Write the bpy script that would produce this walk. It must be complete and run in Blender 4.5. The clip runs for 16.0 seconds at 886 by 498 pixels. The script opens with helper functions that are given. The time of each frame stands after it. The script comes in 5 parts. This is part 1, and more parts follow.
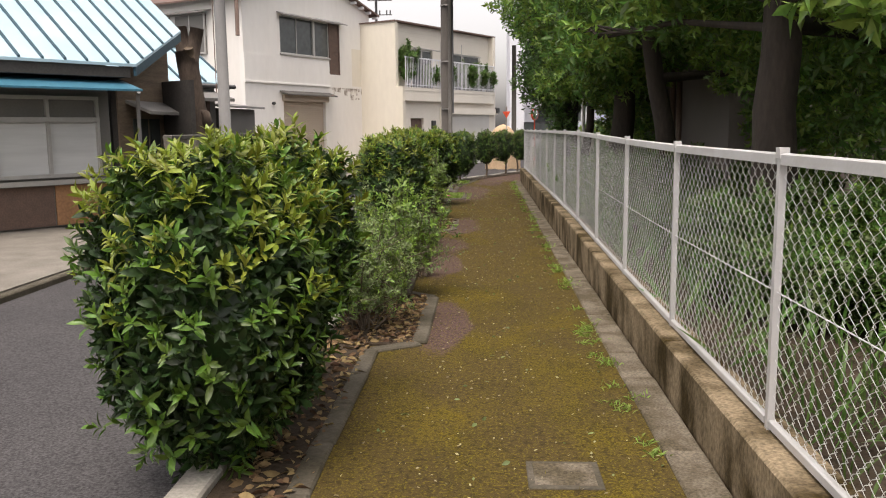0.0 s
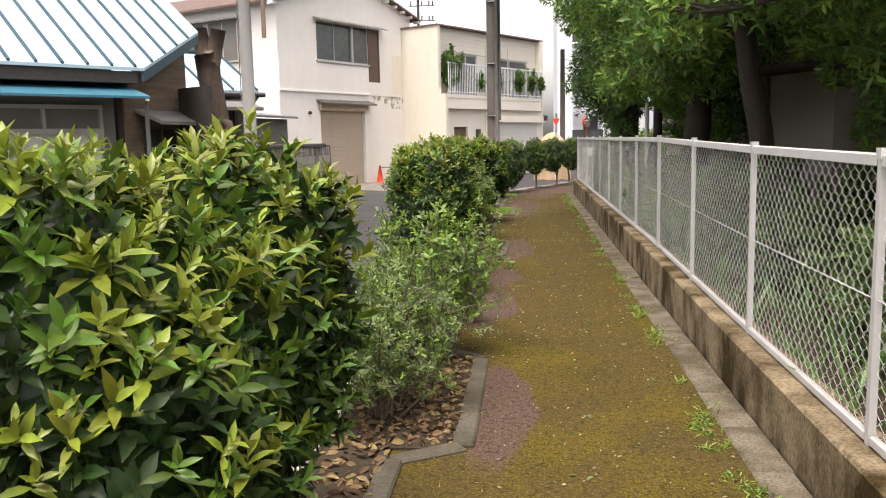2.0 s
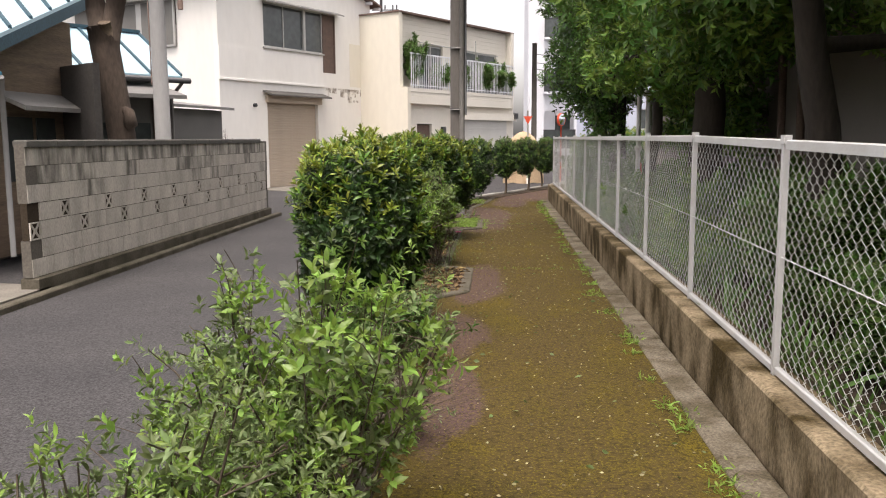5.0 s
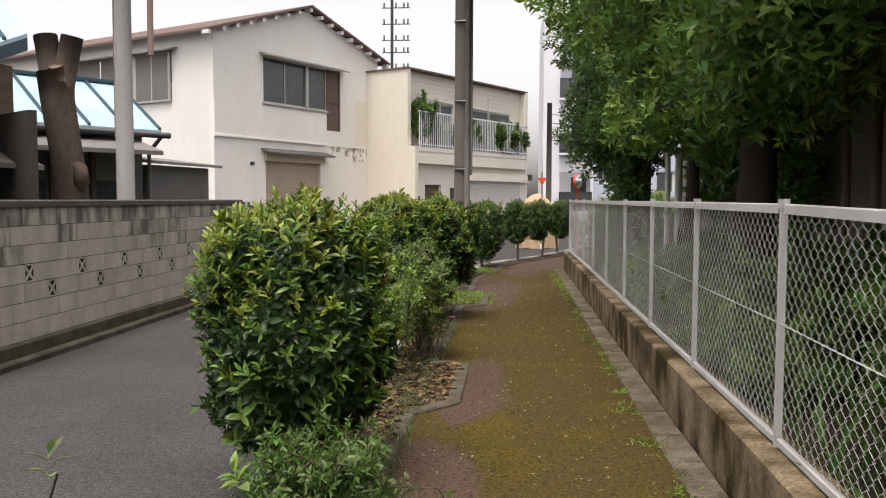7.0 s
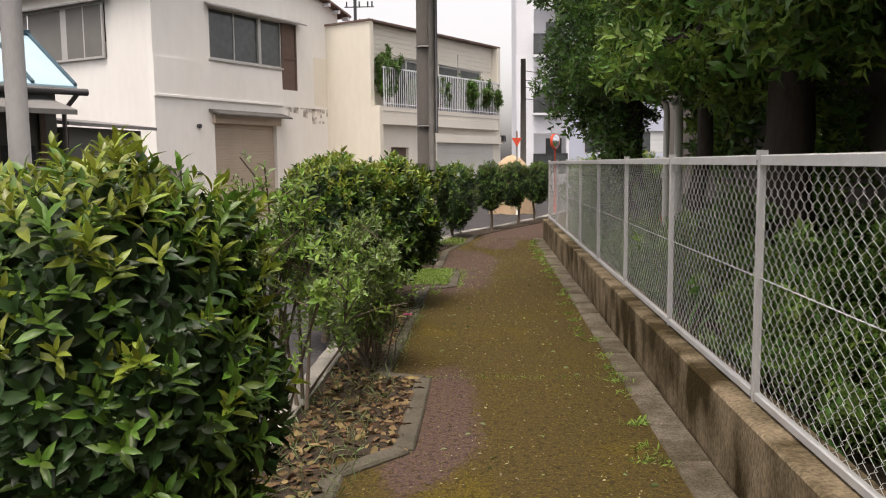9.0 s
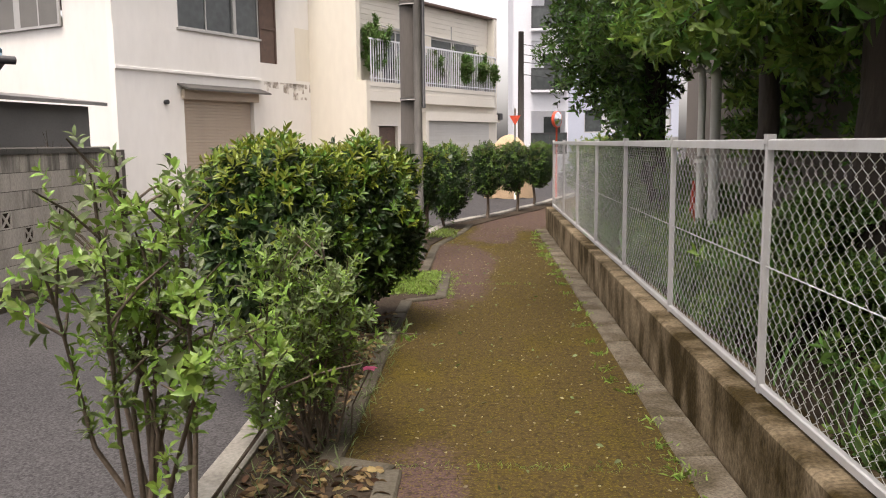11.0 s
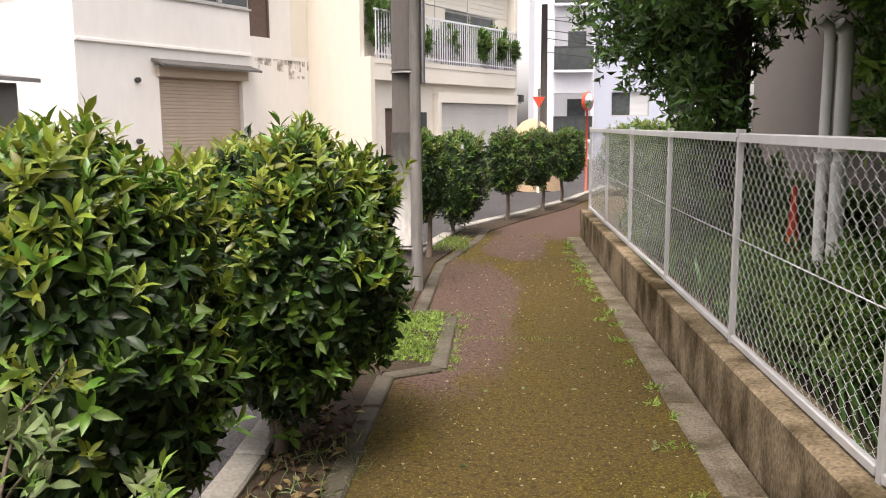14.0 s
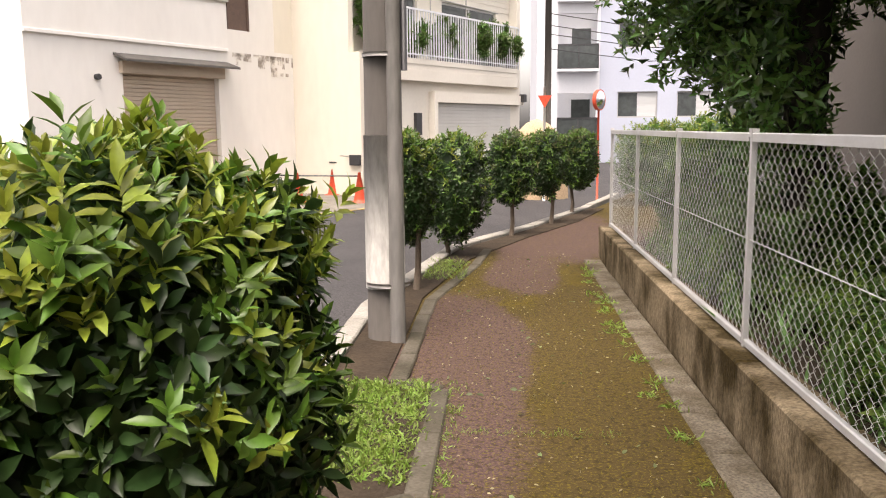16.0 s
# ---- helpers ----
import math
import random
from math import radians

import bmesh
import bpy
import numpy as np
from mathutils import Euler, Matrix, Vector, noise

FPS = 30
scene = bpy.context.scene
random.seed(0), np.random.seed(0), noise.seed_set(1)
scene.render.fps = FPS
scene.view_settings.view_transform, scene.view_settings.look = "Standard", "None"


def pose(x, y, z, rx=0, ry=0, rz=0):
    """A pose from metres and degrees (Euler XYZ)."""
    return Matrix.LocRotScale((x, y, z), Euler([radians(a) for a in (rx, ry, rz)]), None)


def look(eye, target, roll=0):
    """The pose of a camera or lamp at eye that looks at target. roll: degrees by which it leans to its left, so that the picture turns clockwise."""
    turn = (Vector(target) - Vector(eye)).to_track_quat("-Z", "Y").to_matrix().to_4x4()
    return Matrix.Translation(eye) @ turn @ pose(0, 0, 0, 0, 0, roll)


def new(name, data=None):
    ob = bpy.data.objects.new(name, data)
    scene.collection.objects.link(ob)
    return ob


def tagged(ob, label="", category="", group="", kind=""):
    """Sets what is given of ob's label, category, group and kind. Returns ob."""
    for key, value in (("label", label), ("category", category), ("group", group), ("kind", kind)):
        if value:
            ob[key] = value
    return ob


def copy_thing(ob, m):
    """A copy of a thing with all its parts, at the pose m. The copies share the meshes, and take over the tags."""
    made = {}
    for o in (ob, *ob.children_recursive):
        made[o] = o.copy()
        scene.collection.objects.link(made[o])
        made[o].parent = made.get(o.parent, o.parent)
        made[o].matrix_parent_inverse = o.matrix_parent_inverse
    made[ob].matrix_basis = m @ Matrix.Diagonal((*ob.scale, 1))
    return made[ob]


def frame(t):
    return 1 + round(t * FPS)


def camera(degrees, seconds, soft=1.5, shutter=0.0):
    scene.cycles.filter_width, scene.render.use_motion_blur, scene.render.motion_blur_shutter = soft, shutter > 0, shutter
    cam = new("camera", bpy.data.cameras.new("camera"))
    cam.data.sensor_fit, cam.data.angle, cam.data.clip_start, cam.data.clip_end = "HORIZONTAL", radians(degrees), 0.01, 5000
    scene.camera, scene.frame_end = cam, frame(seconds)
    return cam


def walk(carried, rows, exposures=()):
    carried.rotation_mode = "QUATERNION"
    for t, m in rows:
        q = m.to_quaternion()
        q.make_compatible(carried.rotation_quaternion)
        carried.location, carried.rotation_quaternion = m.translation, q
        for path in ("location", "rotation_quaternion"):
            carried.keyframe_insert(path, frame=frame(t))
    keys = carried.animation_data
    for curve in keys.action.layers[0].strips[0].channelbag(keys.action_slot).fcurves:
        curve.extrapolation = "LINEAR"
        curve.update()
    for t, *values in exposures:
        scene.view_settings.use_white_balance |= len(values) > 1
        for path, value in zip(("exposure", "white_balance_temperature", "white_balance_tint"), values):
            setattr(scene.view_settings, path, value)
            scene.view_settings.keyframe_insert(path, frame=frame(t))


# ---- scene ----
cam = camera(56.8, 16.0, 1.1)
METRES, EYE, TILT, LEAN, TURN = 15.5, 1.59, -0.92, 0.0, 3.0
ROWS = [
    (0.0, 0.0, 0.0, 0.0, -0.07, -7.38, 0.57),
    (0.5, 0.0012, 0.0318, -0.0016, 0.91, -7.47, 0.85),
    (1.0, 0.0014, 0.064, -0.0017, 1.34, -7.74, 1.44),
    (1.5, 0.0001, 0.0953, -0.0003, 3.12, -7.4, 1.19),
    (2.0, -0.0029, 0.1248, 0.0007, 3.0, -6.67, 1.16),
    (2.5, -0.0025, 0.1552, 0.0008, 1.18, -5.89, 0.82),
    (3.0, -0.0019, 0.1857, 0.0002, 0.58, -6.07, 0.45),
    (3.5, -0.0015, 0.2171, 0.0006, -0.19, -6.8, 0.77),
    (6.0, 0.0109, 0.3753, 0.0024, 1.36, -6.64, 0.06),
    (6.5, 0.015, 0.4058, 0.0042, 1.38, -4.33, 0.04),
    (7.0, 0.0183, 0.4362, 0.0053, 1.9, -2.55, -0.23),
    (7.5, 0.0196, 0.4667, 0.0056, 0.8, -2.56, 0.19),
    (8.0, 0.0228, 0.4987, 0.0055, 0.43, -3.56, 0.49),
    (8.5, 0.0231, 0.5302, 0.005, 0.89, -4.37, 0.26),
    (9.0, 0.025, 0.5624, 0.005, 0.02, -5.03, 0.62),
    (11.5, 0.0322, 0.7202, 0.0102, -0.39, -6.72, 0.52),
    (12.0, 0.0349, 0.7509, 0.0117, -0.29, -7.06, 0.31),
    (12.5, 0.0349, 0.7813, 0.0117, 0.13, -7.45, 0.57),
    (13.0, 0.0357, 0.8118, 0.0133, 0.17, -7.48, 1.19),
    (13.5, 0.0383, 0.8418, 0.0151, 0.67, -7.33, 0.49),
    (14.0, 0.0393, 0.8732, 0.0148, 0.91, -7.64, 0.36),
    (14.5, 0.0418, 0.9055, 0.0153, 0.64, -7.39, 0.35),
    (15.0, 0.0428, 0.9367, 0.0148, 1.25, -7.47, -0.17),
    (15.5, 0.042, 0.9671, 0.0156, 0.9, -7.73, 0.2),
    (16.0, 0.0429, 0.9975, 0.016, 0.9, -7.49, 0.44),
]
walk(cam, [(t, pose(0, 0, EYE, TILT, LEAN, TURN) @ pose(METRES * x, METRES * y, METRES * z, 90 + pitch, roll, yaw)) for t, x, y, z, yaw, pitch, roll in ROWS],
     [(0.0, 0.95, 7000, 16), (2.2, 1.35, 7000, 16), (3.5, 1.25, 6900, 16), (5.0, 1.2, 6900, 16), (6.3, 1.25, 6800, 15), (7.2, 0.85, 6900, 15), (9.0, 0.88, 7000, 16), (11.5, 1.25, 7000, 17), (13.5, 1.42, 6900, 17), (15.0, 1.55, 7100, 18), (16.0, 1.55, 7200, 18)])

# ---- world, sun, exposure ----
world = bpy.data.worlds.new("overcast_sky")
scene.world = world
world.use_nodes = True
wn = world.node_tree.nodes
sky = wn.new("ShaderNodeTexSky")
sky.sky_type, sky.sun_disc = "NISHITA", False
sky.sun_elevation, sky.sun_rotation = radians(69), radians(195)
sky.dust_density, sky.air_density = 4.0, 1.0
cloud = wn.new("ShaderNodeHueSaturation")
cloud.inputs["Saturation"].default_value = 0.22
world.node_tree.links.new(sky.outputs[0], cloud.inputs["Color"])
world.node_tree.links.new(cloud.outputs[0], wn["Background"].inputs["Color"])
wn["Background"].inputs["Strength"].default_value = 0.15
sun = new("sun", bpy.data.lights.new("sun", "SUN"))
sun.data.energy, sun.data.angle, sun.data.color = 1.2, radians(25), (1.0, 0.96, 0.9)
sun.matrix_world = look((-3, -11, 30), (0, 0, 0))


# ---- materials ----
def mat(name, colour, rough=0.8, alt=None, scale=8.0, amount=0.5, fine=60.0, bump=0.2, metal=0.0, island=0.0, stretch=(1, 1, 1), spread=0.25, trans=0.0, grain=0.2, vary=False):
    """A surface with large stains (alt colour), fine grain and relief."""
    m = bpy.data.materials.new(name)
    m.use_nodes = True
    n, l = m.node_tree.nodes, m.node_tree.links
    b = n["Principled BSDF"]
    tc, mp = n.new("ShaderNodeTexCoord"), n.new("ShaderNodeMapping")
    mp.inputs["Scale"].default_value = stretch
    l.new(tc.outputs["Object"], mp.inputs["Vector"])
    if vary:
        info, far = n.new("ShaderNodeObjectInfo"), n.new("ShaderNodeMath")
        far.operation = "MULTIPLY"
        far.inputs[1].default_value = 40.0
        l.new(info.outputs["Random"], far.inputs[0])
        l.new(far.outputs[0], mp.inputs["Location"])
    big, small = n.new("ShaderNodeTexNoise"), n.new("ShaderNodeTexNoise")
    big.inputs["Scale"].default_value, big.inputs["Detail"].default_value = scale, 6
    small.inputs["Scale"].default_value, small.inputs["Detail"].default_value = fine, 4
    l.new(mp.outputs[0], big.inputs["Vector"])
    l.new(mp.outputs[0], small.inputs["Vector"])
    ramp = n.new("ShaderNodeValToRGB")
    ramp.color_ramp.elements[0].position, ramp.color_ramp.elements[1].position = 0.5 - spread, 0.5 + spread
    l.new(big.outputs[0], ramp.inputs[0])
    mix = n.new("ShaderNodeMixRGB")
    mix.inputs[1].default_value = (*colour, 1)
    mix.inputs[2].default_value = (*(alt or [c * 0.7 for c in colour]), 1)
    k = n.new("ShaderNodeMath")
    k.operation = "MULTIPLY"
    k.inputs[1].default_value = amount
    l.new(ramp.outputs[0], k.inputs[0])
    l.new(k.outputs[0], mix.inputs[0])
    tone = n.new("ShaderNodeHueSaturation")
    mr = n.new("ShaderNodeMapRange")
    mr.inputs[1].default_value, mr.inputs[2].default_value = 0.3, 0.7
    mr.inputs[3].default_value, mr.inputs[4].default_value = 1 - grain, 1 + grain
    l.new(small.outputs[0], mr.inputs[0])
    l.new(mr.outputs[0], tone.inputs["Value"])
    l.new(mix.outputs[0], tone.inputs["Color"])
    last = tone.outputs[0]
    if island:
        geo, hs = n.new("ShaderNodeNewGeometry"), n.new("ShaderNodeHueSaturation")
        m2, m3 = n.new("ShaderNodeMapRange"), n.new("ShaderNodeMapRange")
        m2.inputs[3].default_value, m2.inputs[4].default_value = 1 - island, 1 + island
        m3.inputs[3].default_value, m3.inputs[4].default_value = 0.5 - island * 0.05, 0.5 + island * 0.05
        l.new(geo.outputs["Random Per Island"], m2.inputs[0])
        l.new(geo.outputs["Random Per Island"], m3.inputs[0])
        l.new(m2.outputs[0], hs.inputs["Value"])
        l.new(m3.outputs[0], hs.inputs["Hue"])
        l.new(last, hs.inputs["Color"])
        last = hs.outputs[0]
    l.new(last, b.inputs["Base Color"])
    b.inputs["Roughness"].default_value, b.inputs["Metallic"].default_value = rough, metal
    if bump:
        bp = n.new("ShaderNodeBump")
        bp.inputs["Strength"].default_value, bp.inputs["Distance"].default_value = bump, 0.01
        l.new(small.outputs[0], bp.inputs["Height"])
        l.new(bp.outputs[0], b.inputs["Normal"])
    if trans:
        tl, ms = n.new("ShaderNodeBsdfTranslucent"), n.new("ShaderNodeMixShader")
        l.new(last, tl.inputs["Color"])
        ms.inputs[0].default_value = trans
        l.new(b.outputs[0], ms.inputs[1])
        l.new(tl.outputs[0], ms.inputs[2])
        l.new(ms.outputs[0], n["Material Output"].inputs["Surface"])
    return m


ASPHALT = mat("asphalt", (0.052, 0.05, 0.051), 0.85, (0.08, 0.076, 0.075), 0.8, 0.7, 75, 0.6, grain=0.55)
BARE = mat("worn_red_asphalt", (0.075, 0.05, 0.05), 0.9, (0.05, 0.04, 0.038), 3, 0.6, 150, 0.8)
CONCRETE = mat("old_concrete", (0.22, 0.2, 0.17), 0.9, (0.10, 0.09, 0.07), 2.2, 0.8, 45, 0.5)
LOWWALL = mat("stained_concrete_wall", (0.25, 0.195, 0.125), 0.9, (0.045, 0.031, 0.011), 2.6, 1.0, 55, 0.7, stretch=(1, 1.1, 0.65), spread=0.11, grain=0.4)
GUTTER = mat("dirty_gutter_concrete", (0.17, 0.145, 0.11), 0.9, (0.06, 0.048, 0.026), 4.5, 0.8, 70, 0.7, spread=0.13, grain=0.4, vary=True)
KERB = mat("kerb_concrete", (0.13, 0.115, 0.09), 0.9, (0.04, 0.035, 0.022), 3, 0.9, 50, 0.5, vary=True)
KERBWHITE = mat("pale_kerb_concrete", (0.36, 0.34, 0.3), 0.9, (0.2, 0.185, 0.155), 3, 0.8, 50, 0.4, vary=True)
BLOCK = mat("concrete_block", (0.58, 0.53, 0.46), 0.92, (0.3, 0.27, 0.23), 1.8, 0.8, 50, 0.4, stretch=(1, 2.0, 0.5), vary=True)
BLOCKSTAIN = mat("rain_stained_block", (0.5, 0.455, 0.39), 0.92, (0.09, 0.082, 0.07), 2.6, 0.9, 50, 0.4, stretch=(1, 2.6, 0.6), spread=0.14, vary=True)
MORTAR = mat("dark_mortar", (0.13, 0.115, 0.095), 0.95, (0.08, 0.07, 0.06), 3, 0.7, 50, 0.4)
CAP = mat("blackened_concrete_cap", (0.12, 0.11, 0.095), 0.95, (0.05, 0.05, 0.045), 3, 0.8, 50, 0.5, vary=True)
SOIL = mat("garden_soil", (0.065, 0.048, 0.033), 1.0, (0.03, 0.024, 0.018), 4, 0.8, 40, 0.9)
GALV = mat("galvanised_white_steel", (0.56, 0.56, 0.56), 0.5, (0.42, 0.4, 0.37), 5, 0.6, 60, 0.1, metal=0.15, grain=0.025)
WIRE = mat("fence_wire", (0.68, 0.69, 0.68), 0.5, (0.44, 0.44, 0.42), 3, 0.5, 30, 0.0, metal=0.2)
PLASTER = mat("white_plaster", (0.78, 0.76, 0.72), 0.9, (0.62, 0.58, 0.51), 0.5, 0.4, 5, 0.05, stretch=(1, 1, 0.35), spread=0.2, grain=0.025)
CREAM = mat("cream_plaster", (0.72, 0.68, 0.58), 0.9, (0.62, 0.56, 0.46), 0.5, 0.5, 5, 0.04, stretch=(1, 1, 0.4), grain=0.025)
SIDING = mat("cream_siding", (0.74, 0.7, 0.62), 0.8, (0.62, 0.57, 0.48), 0.7, 0.5, 14, 0.1, grain=0.025)
PEEL = mat("peeled_dirty_plaster", (0.30, 0.26, 0.22), 0.95, (0.62, 0.58, 0.52), 5, 1.0, 20, 0.6, spread=0.08)
SHUTTER = mat("beige_shutter", (0.46, 0.38, 0.30), 0.6, (0.36, 0.29, 0.22), 2, 0.6, 20, 0.05, grain=0.025)
SHUTTER_W = mat("pale_shutter", (0.56, 0.55, 0.52), 0.55, (0.46, 0.44, 0.4), 2, 0.5, 20, 0.05, grain=0.025)
BROWN = mat("brown_painted_wood", (0.13, 0.08, 0.06), 0.7, (0.07, 0.05, 0.04), 6, 0.6, 40, 0.2)
PLANK = mat("weathered_planks", (0.22, 0.16, 0.11), 0.9, (0.10, 0.075, 0.055), 4, 0.8, 30, 0.5, stretch=(0.3, 0.3, 3))
ORANGE = mat("varnished_plywood", (0.36, 0.19, 0.09), 0.6, (0.22, 0.11, 0.055), 2, 0.8, 25, 0.1)
DARK = mat("dark_timber", (0.05, 0.045, 0.04), 0.85, (0.03, 0.027, 0.025), 5, 0.6, 30, 0.2)
GREYWALL = mat("grey_sheet_wall", (0.17, 0.165, 0.15), 0.8, (0.11, 0.105, 0.1), 1.5, 0.6, 30, 0.1, grain=0.06)
BLUEROOF = mat("pale_blue_metal_roof", (0.36, 0.54, 0.64), 0.4, (0.52, 0.65, 0.7), 0.9, 0.8, 20, 0.05, metal=0.1, grain=0.025)
BLUETRIM = mat("dark_blue_metal_trim", (0.028, 0.075, 0.1), 0.5, (0.02, 0.05, 0.07), 3, 0.6, 30, 0.05)
BLUEAWN = mat("blue_metal_awning", (0.035, 0.15, 0.22), 0.45, (0.06, 0.19, 0.25), 3, 0.6, 30, 0.05)
ALU = mat("aluminium_frame", (0.45, 0.44, 0.42), 0.45, (0.36, 0.35, 0.33), 6, 0.5, 40, 0.05, metal=0.4, grain=0.05)
CURTAIN = mat("frosted_pane", (0.58, 0.59, 0.58), 0.35, (0.36, 0.37, 0.37), 1.5, 0.6, 8, 0.0, stretch=(0.3, 0.3, 3), grain=0.025)
GLASSDARK = mat("dark_window_pane", (0.05, 0.058, 0.058), 0.12, (0.08, 0.09, 0.088), 1.0, 0.6, 5, 0.0)
RUSTROOF = mat("brown_corrugated_roof", (0.16, 0.10, 0.08), 0.8, (0.09, 0.065, 0.055), 2, 0.7, 30, 0.2)
BARK = mat("bark", (0.045, 0.034, 0.026), 0.95, (0.02, 0.016, 0.013), 6, 0.8, 30, 1.0, stretch=(1, 1, 0.25))
STUMPBARK = mat("pale_grey_bark", (0.11, 0.08, 0.06), 0.95, (0.05, 0.036, 0.028), 5, 0.8, 30, 1.0, stretch=(1, 1, 0.35))
CUTWOOD = mat("cut_wood", (0.17, 0.125, 0.085), 0.9, (0.1, 0.075, 0.05), 6, 0.6, 40, 0.3)
TWIG = mat("twig_bark", (0.12, 0.09, 0.065), 0.95, (0.07, 0.055, 0.04), 10, 0.6, 60, 0.4)
POLE = mat("weathered_pole_concrete", (0.06, 0.053, 0.046), 0.9, (0.095, 0.085, 0.075), 3, 0.8, 40, 0.2, stretch=(1, 1, 0.2), grain=0.1)
POLEGREY = mat("grey_pole_concrete", (0.25, 0.245, 0.24), 0.85, (0.2, 0.195, 0.19), 3, 0.6, 40, 0.15, stretch=(1, 1, 0.2), grain=0.05)
WRAP = mat("white_pole_wrap", (0.38, 0.37, 0.345), 0.7, (0.22, 0.205, 0.18), 3, 0.8, 30, 0.1, stretch=(1, 1, 0.3))
CONDUIT = mat("steel_conduit", (0.20, 0.19, 0.18), 0.55, (0.28, 0.27, 0.25), 3, 0.7, 30, 0.1, metal=0.3, stretch=(1, 1, 0.2), grain=0.08)
PIPE = mat("dull_conduit", (0.12, 0.112, 0.1), 0.7, (0.06, 0.055, 0.05), 3, 0.8, 30, 0.1, stretch=(1, 1, 0.2))
WHITEPIPE = mat("white_pvc_pipe", (0.62, 0.61, 0.57), 0.5, (0.45, 0.43, 0.38), 3, 0.7, 30, 0.05, grain=0.025)
RED = mat("orange_red_plastic", (0.62, 0.075, 0.03), 0.5, (0.6, 0.07, 0.03), 6, 0.5, 30, 0.05)
BLACK = mat("black_plastic", (0.03, 0.03, 0.033), 0.5, (0.05, 0.05, 0.05), 8, 0.5, 40, 0.05)
YELLOW = mat("worn_yellow_paint", (0.5, 0.32, 0.07), 0.8, (0.2, 0.17, 0.11), 6, 0.9, 40, 0.2)
DARKWALL = mat("dark_grey_render", (0.21, 0.185, 0.165), 0.9, (0.16, 0.14, 0.125), 0.6, 0.6, 25, 0.2, grain=0.025)
APART = mat("white_render", (0.72, 0.73, 0.76), 0.85, (0.62, 0.63, 0.67), 0.4, 0.5, 10, 0.05, grain=0.025)
APARTBLUE = mat("blue_grey_tile_wall", (0.45, 0.48, 0.56), 0.7, (0.38, 0.41, 0.5), 0.5, 0.5, 12, 0.05, grain=0.025)
TARP = mat("sandy_tarpaulin", (0.52, 0.38, 0.24), 0.9, (0.4, 0.28, 0.17), 4, 0.6, 30, 0.3)
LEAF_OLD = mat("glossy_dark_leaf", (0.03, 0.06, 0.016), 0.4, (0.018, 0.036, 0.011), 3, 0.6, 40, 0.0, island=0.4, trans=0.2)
LEAF_MID = mat("fresh_green_glossy_leaf", (0.1, 0.185, 0.022), 0.42, (0.06, 0.12, 0.016), 3, 0.6, 40, 0.0, island=0.35, trans=0.25)
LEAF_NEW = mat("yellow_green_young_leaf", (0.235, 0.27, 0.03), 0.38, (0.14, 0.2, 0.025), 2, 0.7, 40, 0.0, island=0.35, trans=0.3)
LEAF_AZ = mat("grey_green_leaf", (0.16, 0.21, 0.075), 0.5, (0.10, 0.145, 0.05), 3, 0.7, 40, 0.0, island=0.4, trans=0.25)
LEAF_LIGHT = mat("fresh_green_leaf", (0.22, 0.33, 0.06), 0.42, (0.14, 0.25, 0.04), 3, 0.6, 40, 0.0, island=0.35, trans=0.35)
LEAF_TREE = mat("tree_leaf", (0.115, 0.215, 0.045), 0.36, (0.07, 0.14, 0.03), 1.2, 0.8, 30, 0.0, island=0.45, trans=0.4)
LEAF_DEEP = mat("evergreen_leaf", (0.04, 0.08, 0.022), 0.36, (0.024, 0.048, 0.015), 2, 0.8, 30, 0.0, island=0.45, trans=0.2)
LEAF_BROWN = mat("bronze_leaf", (0.1, 0.105, 0.028), 0.45, (0.07, 0.09, 0.02), 3, 0.7, 40, 0.0, island=0.4, trans=0.25)
GRASS = mat("weed_blades", (0.21, 0.31, 0.05), 0.6, (0.13, 0.2, 0.035), 3, 0.7, 30, 0.0, island=0.4, trans=0.3)
LITTER = mat("dry_leaf", (0.2, 0.135, 0.07), 0.9, (0.1, 0.062, 0.035), 5, 0.7, 40, 0.0, island=0.55)
PETAL = mat("pale_fleck", (0.3, 0.26, 0.15), 0.9, (0.2, 0.18, 0.09), 5, 0.7, 40, 0.0, island=0.4)
PINK = mat("pink_petal", (0.7, 0.12, 0.3), 0.6, (0.8, 0.25, 0.4), 10, 0.6, 30, 0.0, trans=0.3)


